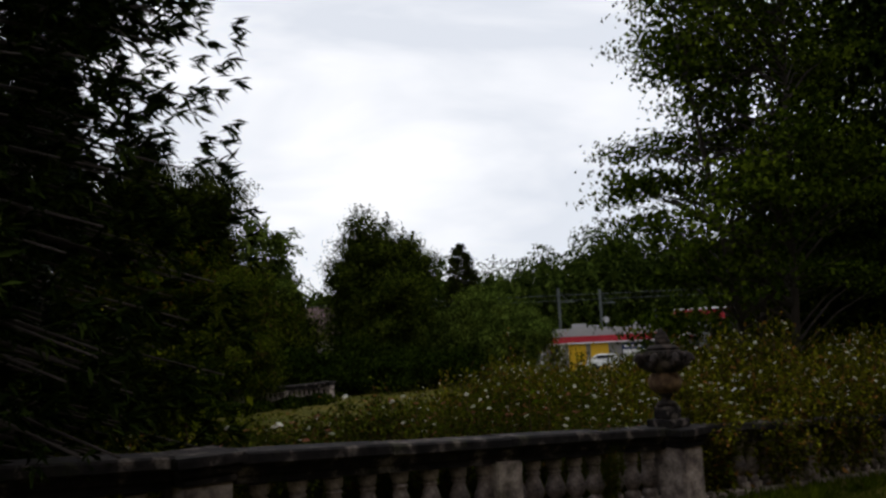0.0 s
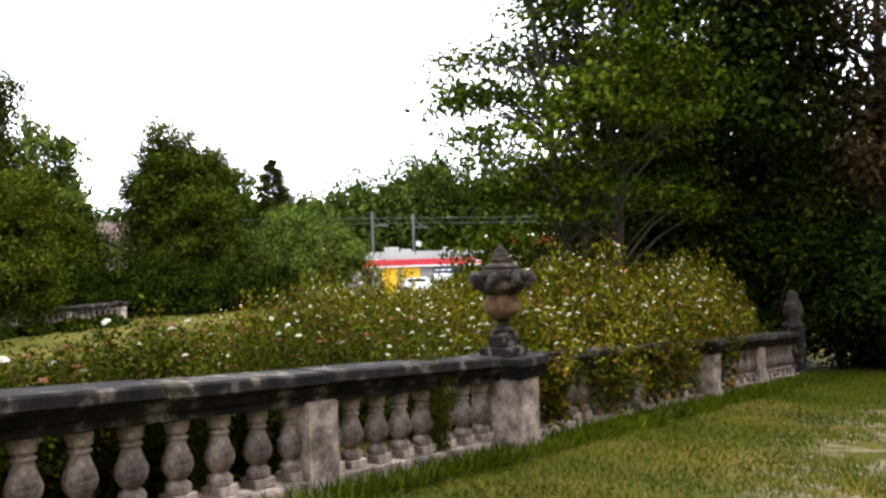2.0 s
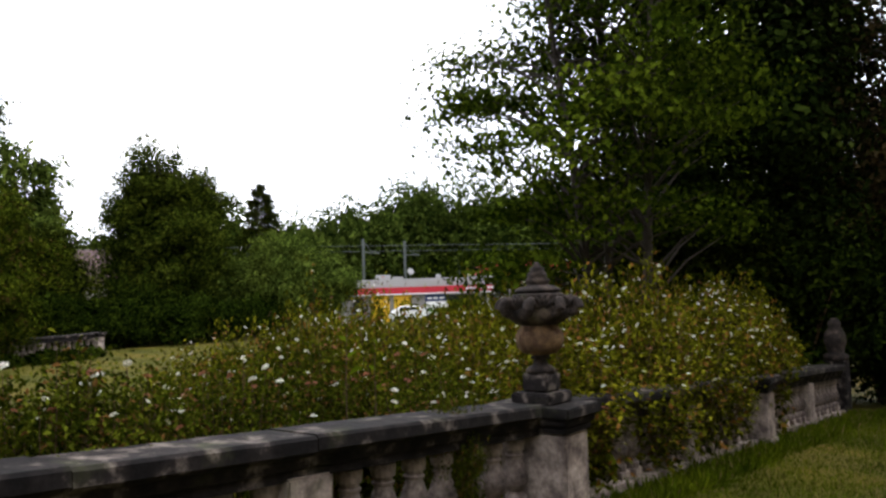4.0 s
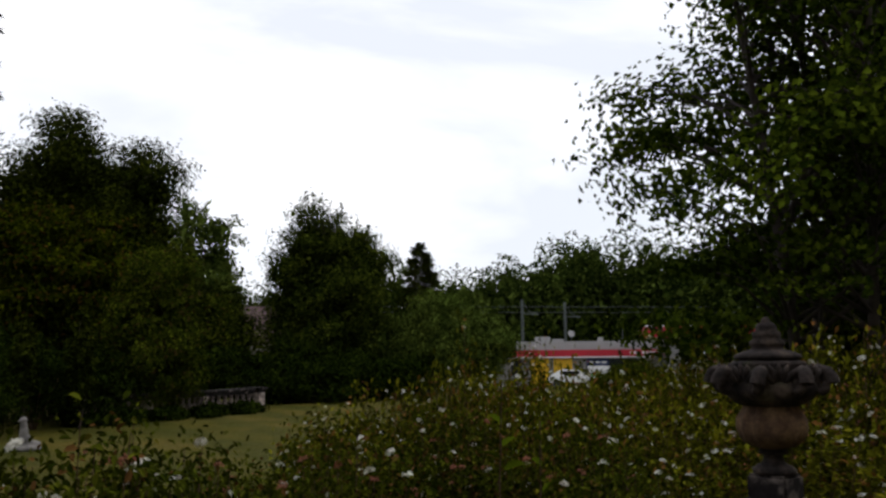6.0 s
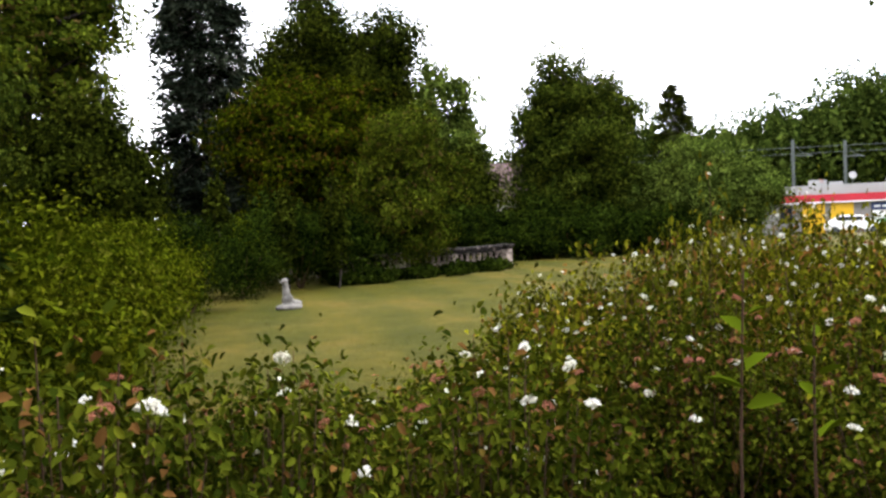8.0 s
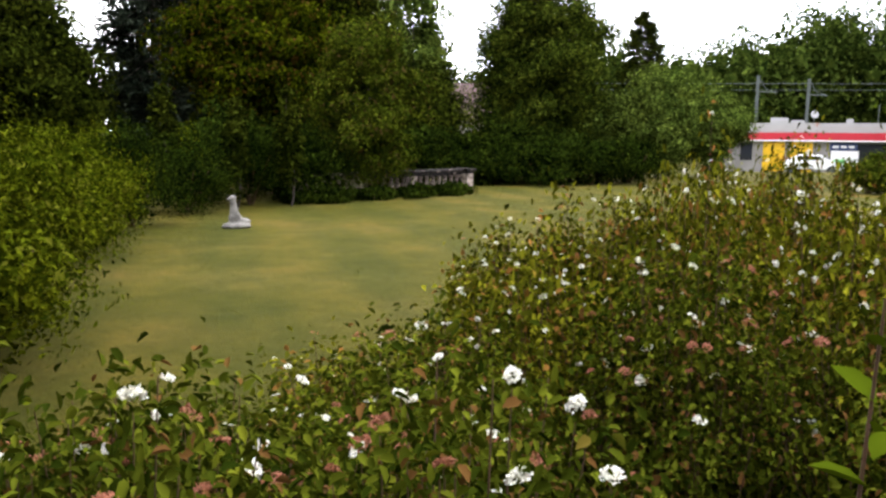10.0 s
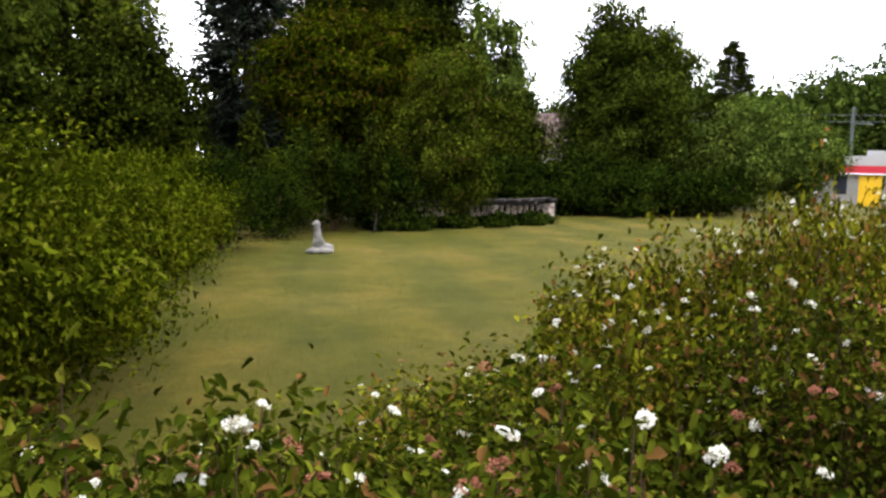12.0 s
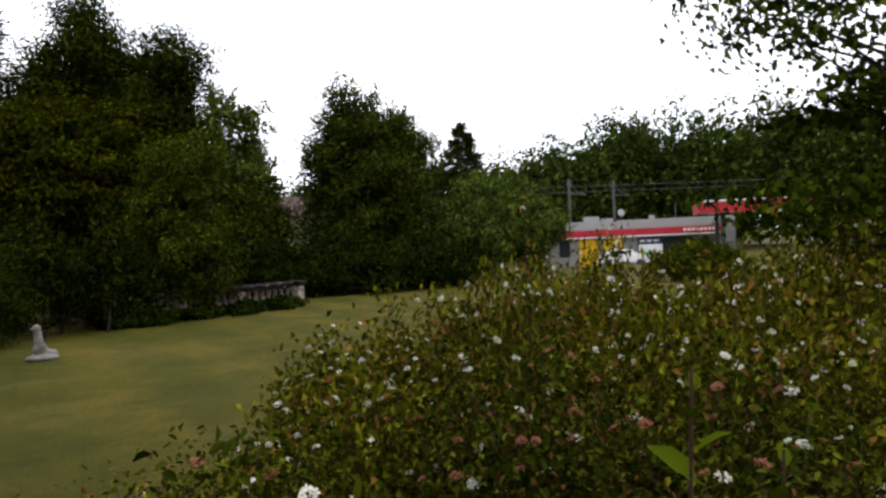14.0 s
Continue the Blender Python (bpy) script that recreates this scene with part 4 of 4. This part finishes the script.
# ---- petrol station beyond the garden ----
def station():
    L = Vector((*plan(37.7, 55.9), 0))
    R = Vector((*plan(48.7, 46.0), 0))
    ang = math.degrees(math.atan2(R.y - L.y, R.x - L.x))
    W = (R - L).length
    gz = -1.2
    th = holder("petrol_station_building", pose(L.x, L.y, gz, 0, 0, ang), "low flat-roofed petrol station building with red fascia and yellow doors", "building")
    part("wall", boxed(0, W, 0.0, 8, 0, 2.75), MAT_RENDER, th)
    part("parapet", boxed(-0.15, W + 0.15, -0.25, 8.2, 3.1, 3.85), MAT_PARAPET, th, "pale grey roof parapet", bevel=0.03)
    part("fascia", boxed(0.3, W - 0.9, -0.45, -0.02, 2.55, 3.1), MAT_RED, th, "red fascia band", bevel=0.02)
    part("fascia_trim", boxed(0.3, W - 0.9, -0.5, -0.02, 2.45, 2.54), MAT_PAINT, th, "white strip under the fascia")
    part("corner_pier", boxed(W - 0.85, W + 0.1, -0.5, 0.4, 0, 3.09), MAT_PARAPET, th, "pale corner pier", bevel=0.03)
    part("corner_pier", boxed(-0.6, 0.28, -0.4, 0.4, 0, 3.09), MAT_RENDER, th, bevel=0.03)
    part("window", boxed(0.7, 1.6, -0.04, 0.02, 0.9, 2.3), MAT_GLASS, th, "dark glazed window")
    for x0, x1 in ((2.4, 4.0), (4.4, 6.0)):
        d = part("door", boxed(x0, x1, -0.08, 0.02, 0.05, 2.4), MAT_YELLOW, th, "yellow wash-bay door", bevel=0.01)
        for k in range(4):
            part("door_panel", boxed(x0 + 0.08, x1 - 0.08, -0.1, -0.075, 0.15 + k * 0.56, 0.64 + k * 0.56), MAT_YELLOW, d, bevel=0.01)
    part("shop_window", boxed(7.2, 11.6, -0.05, 0.02, 0.5, 2.3), MAT_GLASS, th, "dark shop window")
    part("poster", boxed(7.3, 9.2, -0.09, -0.055, 0.6, 1.75), MAT_PAINT, th, "white window poster")
    part("poster", boxed(7.5, 8.3, -0.11, -0.095, 0.65, 1.1), MAT_GREEN, th, "green print on the poster")
    part("sign", boxed(7.2, 9.1, -0.12, -0.06, 1.8, 2.35), MAT_BLUE, th, "dark blue sign with illegible white writing")
    for k in range(3):
        part("lettering", boxed(7.4 + k * 0.55, 7.8 + k * 0.55, -0.135, -0.122, 1.98, 2.12), MAT_PAINT, th)
    for k in range(9):
        part("lettering", boxed(W - 3.9 + k * 0.32, W - 3.68 + k * 0.32, -0.47, -0.452, 2.75, 2.95), MAT_PAINT, th)
    part("roof_unit", boxed(2.7, 4.0, 1.5, 2.6, 3.8, 4.3), MAT_PARAPET, th, "white roof ventilation unit", bevel=0.04)
    part("roof_unit", boxed(4.2, 5.2, 1.6, 2.3, 3.8, 4.1), MAT_PARAPET, th, bevel=0.04)
    part("roof_unit", boxed(8.2, 8.7, 1.6, 2.3, 3.8, 4.2), MAT_PARAPET, th, bevel=0.04)
    dish = part("satellite_dish", lathe(bmesh.new(), [(0.02, 0.0), (0.18, 0.03), (0.3, 0.1), (0.31, 0.11), (0.18, 0.045)], 18), MAT_PARAPET, th, "pale satellite dish", smooth=True)
    dish.matrix_basis = pose(5.9, 1.3, 4.5, 70, 0, 20)
    part("dish_pole", lathe(bmesh.new(), [(0.03, 3.8), (0.03, 4.65)], 8), MAT_STEEL, th).matrix_basis = pose(5.9, 1.42, 0)
    part("antenna", lathe(bmesh.new(), [(0.025, 3.8), (0.025, 5.3)], 6), MAT_STEEL, th).matrix_basis = pose(10.4, 2, 0)
    # canopy over the pumps
    c = Vector((*plan(42.2, 43.4), 0))
    cp = holder("forecourt_canopy", pose(c.x, c.y, gz, 0, 0, ang), "flat forecourt canopy with a red edge on steel posts", "canopy")
    part("canopy_roof", boxed(0, 13, -5, 4, 4.0, 4.5), MAT_PAINT, cp)
    part("canopy_edge", boxed(-0.1, 13.1, -5.1, -5.0, 3.9, 4.65), MAT_RED, cp, "red canopy edge")
    part("canopy_edge", boxed(-0.12, -0.004, -5.1, 4.1, 3.9, 4.65), MAT_RED, cp, "red canopy edge")
    part("canopy_trim", boxed(-0.16, 13.16, -5.16, -4.95, 4.655, 4.75), MAT_PAINT, cp, "white canopy trim")
    for x, y in ((1.5, -3), (11, -3), (1.5, 2), (11, 2)):
        part("post", boxed(x - 0.15, x + 0.15, y - 0.15, y + 0.15, 0, 4.0), MAT_STEEL, cp, bevel=0.02)
    yard = mesh_object("forecourt", [(L.x - 12, L.y - 1, gz + 0.05), (R.x + 14, R.y - 14, gz + 0.05), (R.x - 2, R.y - 22, gz + 0.05), (L.x - 14, L.y - 12, gz + 0.05)], [(0, 3, 2, 1)], MAT_ASPHALT)
    tagged(yard, "asphalt forecourt of the petrol station", "forecourt", kind="structure")


station()


def car(x, y, angle, paint, label):
    x, y = plan(x, y)
    th = holder("car", pose(x, y, -1.15, 0, 0, angle), label, "car")
    bm = bmesh.new()
    side = [(-2.0, 0.35), (-2.05, 0.75), (-1.2, 0.92), (-0.55, 1.4), (0.95, 1.45), (1.75, 0.98), (2.0, 0.9), (2.05, 0.4)]
    a = [bm.verts.new((px, -0.82 + (0.12 if pz > 1 else 0), pz)) for px, pz in side]
    c = [bm.verts.new((px, 0.82 - (0.12 if pz > 1 else 0), pz)) for px, pz in side]
    bm.faces.new(a)
    bm.faces.new(c[::-1])
    for k in range(len(side)):
        j = (k + 1) % len(side)
        bm.faces.new((a[k], c[k], c[j], a[j]))
    body = part("body", bm, paint, th, bevel=0.06)
    for s in (-1, 1):
        part("side_window", boxed(-0.55, 1.05, s * 0.775 - 0.01, s * 0.775 + 0.01, 0.98, 1.34), MAT_GLASS, th, "dark side windows")
        for px in (-1.3, 1.3):
            wl = part("wheel", lathe(bmesh.new(), [(0.3, 0.0), (0.32, 0.03), (0.32, 0.17), (0.3, 0.2)], 20), MAT_TYRE, th)
            wl.matrix_basis = pose(px, s * 0.74 - 0.1, 0.32, -90, 0, 0)
            part("rim", lathe(bmesh.new(), [(0.19, -0.004), (0.19, 0.204)], 14), MAT_STEEL, wl)
    ws = part("windscreen", boxed(-0.02, 0.02, -0.62, 0.62, 0, 0.68), MAT_GLASS, th, "dark windscreen")
    ws.matrix_basis = pose(-1.2, 0, 0.9, 0, 53, 0)
    for s in (-1, 1):
        part("headlight", boxed(-2.07, -2.0, s * 0.6 - 0.16, s * 0.6 + 0.16, 0.62, 0.76), MAT_PAINT, th, "clear headlight", bevel=0.02)
    return th


car(40.4, 49.7, 128, MAT_PAINT, "white hatchback car parked before the wash bays")


def mast(x, y, h):
    x, y = plan(x, y)
    th = holder("railway_mast", pose(x, y, -1.2), "grey steel overhead line mast behind the petrol station", "mast", "overhead line masts")
    part("pole", boxed(-0.12, 0.12, -0.12, 0.12, 0, h), MAT_STEEL, th, bevel=0.03)
    bm = bmesh.new()
    box(bm, 0.1, 2.6, -0.04, 0.04, h - 1.6, h - 1.5)
    part("arm", bm, MAT_STEEL, th)
    V, Fc = tubes([[((0.1, 0, h - 0.3), 0.04), ((1.2, 0, h - 1.3), 0.04), ((2.4, 0, h - 1.5), 0.04)]], 6)
    mesh_object("brace", V, Fc, MAT_STEEL, th)
    return th


M1, M2 = mast(49.0, 68.2, 8.7), mast(53.4, 66.3, 8.4)
wires = []
for dz in (6.4, 7.0):
    pts = [(Vector((*plan(20, 80), dz - 0.3)).lerp(Vector((*plan(95, 49), dz - 0.3)), k / 24)) for k in range(25)]
    wires.append([(tuple(p), 0.025) for p in pts])
tagged(mesh_object("overhead_wires", *tubes(wires, 4), MAT_STEEL), "thin dark overhead line wires between the masts", "wires", kind="stuff")


def house(x, y, angle):
    x, y = plan(x, y)
    th = holder("house", pose(x, y, -1.2, 0, 0, angle), "grey rendered house with a red tiled roof behind the trees", "house")
    part("wall", boxed(-4.4, 4.4, -4, 4, 0, 4.0), MAT_WALL, th)
    bm = bmesh.new()
    v = [bm.verts.new(p) for p in ((-4.8, -4.5, 3.9), (4.8, -4.5, 3.9), (4.8, 4.5, 3.9), (-4.8, 4.5, 3.9), (-4.8, 0, 6.6), (4.8, 0, 6.6))]
    for f in ((0, 1, 5, 4), (2, 3, 4, 5), (0, 4, 3), (1, 2, 5), (0, 3, 2, 1)):
        bm.faces.new([v[i] for i in f])
    part("roof", bm, MAT_ROOF, th, "red tiled roof")
    for k in range(3):
        wdw = part("window", boxed(-3.5 + k * 2.8, -2.3 + k * 2.8, -4.06, -3.98, 1.2, 2.6), MAT_GLASS, th)
        part("frame", boxed(-3.58 + k * 2.8, -2.22 + k * 2.8, -4.05, -4.0, 1.1, 1.19), MAT_PAINT, wdw, "white sill")


house(16.4, 58, -20)


# ---- grass blades and gravel ----
def build_grass():
    rng = np.random.default_rng(31)
    def field(name, n, x0, x1, y0, y1, length, label, keep=None):
        x, y = rng.uniform(x0, x1, n), rng.uniform(y0, y1, n)
        if keep is not None:
            k = keep(x, y)
            x, y = x[k], y[k]
        at = np.stack([x, y, ground_z(x, y) - 0.01], 1)
        out = rng.normal(0, 0.6, (len(x), 3)) + np.array([0, 0, 1.0])
        V, T = leaves(rng, at, out, length * 1.1, 0.1, 0.1, 0.2)
        tagged(mesh_object(name, V, T, MAT_GRASS), label, "grass", kind="stuff")
    def worn(x, y):
        bare = np.array([noise.noise((a * 1.1, b * 1.1, 3.0)) for a, b in zip(x, y)])
        zone = ((x - 4.0) / 6.5) ** 2 + ((y + 3.3) / 2.1) ** 2 < 0.6
        return ~(zone & (bare + rng.normal(0, 0.13, len(x)) > 0.1))
    field("grass", 140000, -8, 12, -6.0, -0.05, 0.06, "short rough grass along the foot of the balustrade", worn)
    field("grass_fringe", 9000, -4, 9, -0.35, 0.1, 0.13, "long unmown grass tufts at the foot of the balustrade", lambda x, y: y < -0.02 + np.maximum(0, x) * 0.16)
    field("lawn_grass", 45000, -5, 12, 3, 26, 0.032, "short mown lawn grass", None)


build_grass()
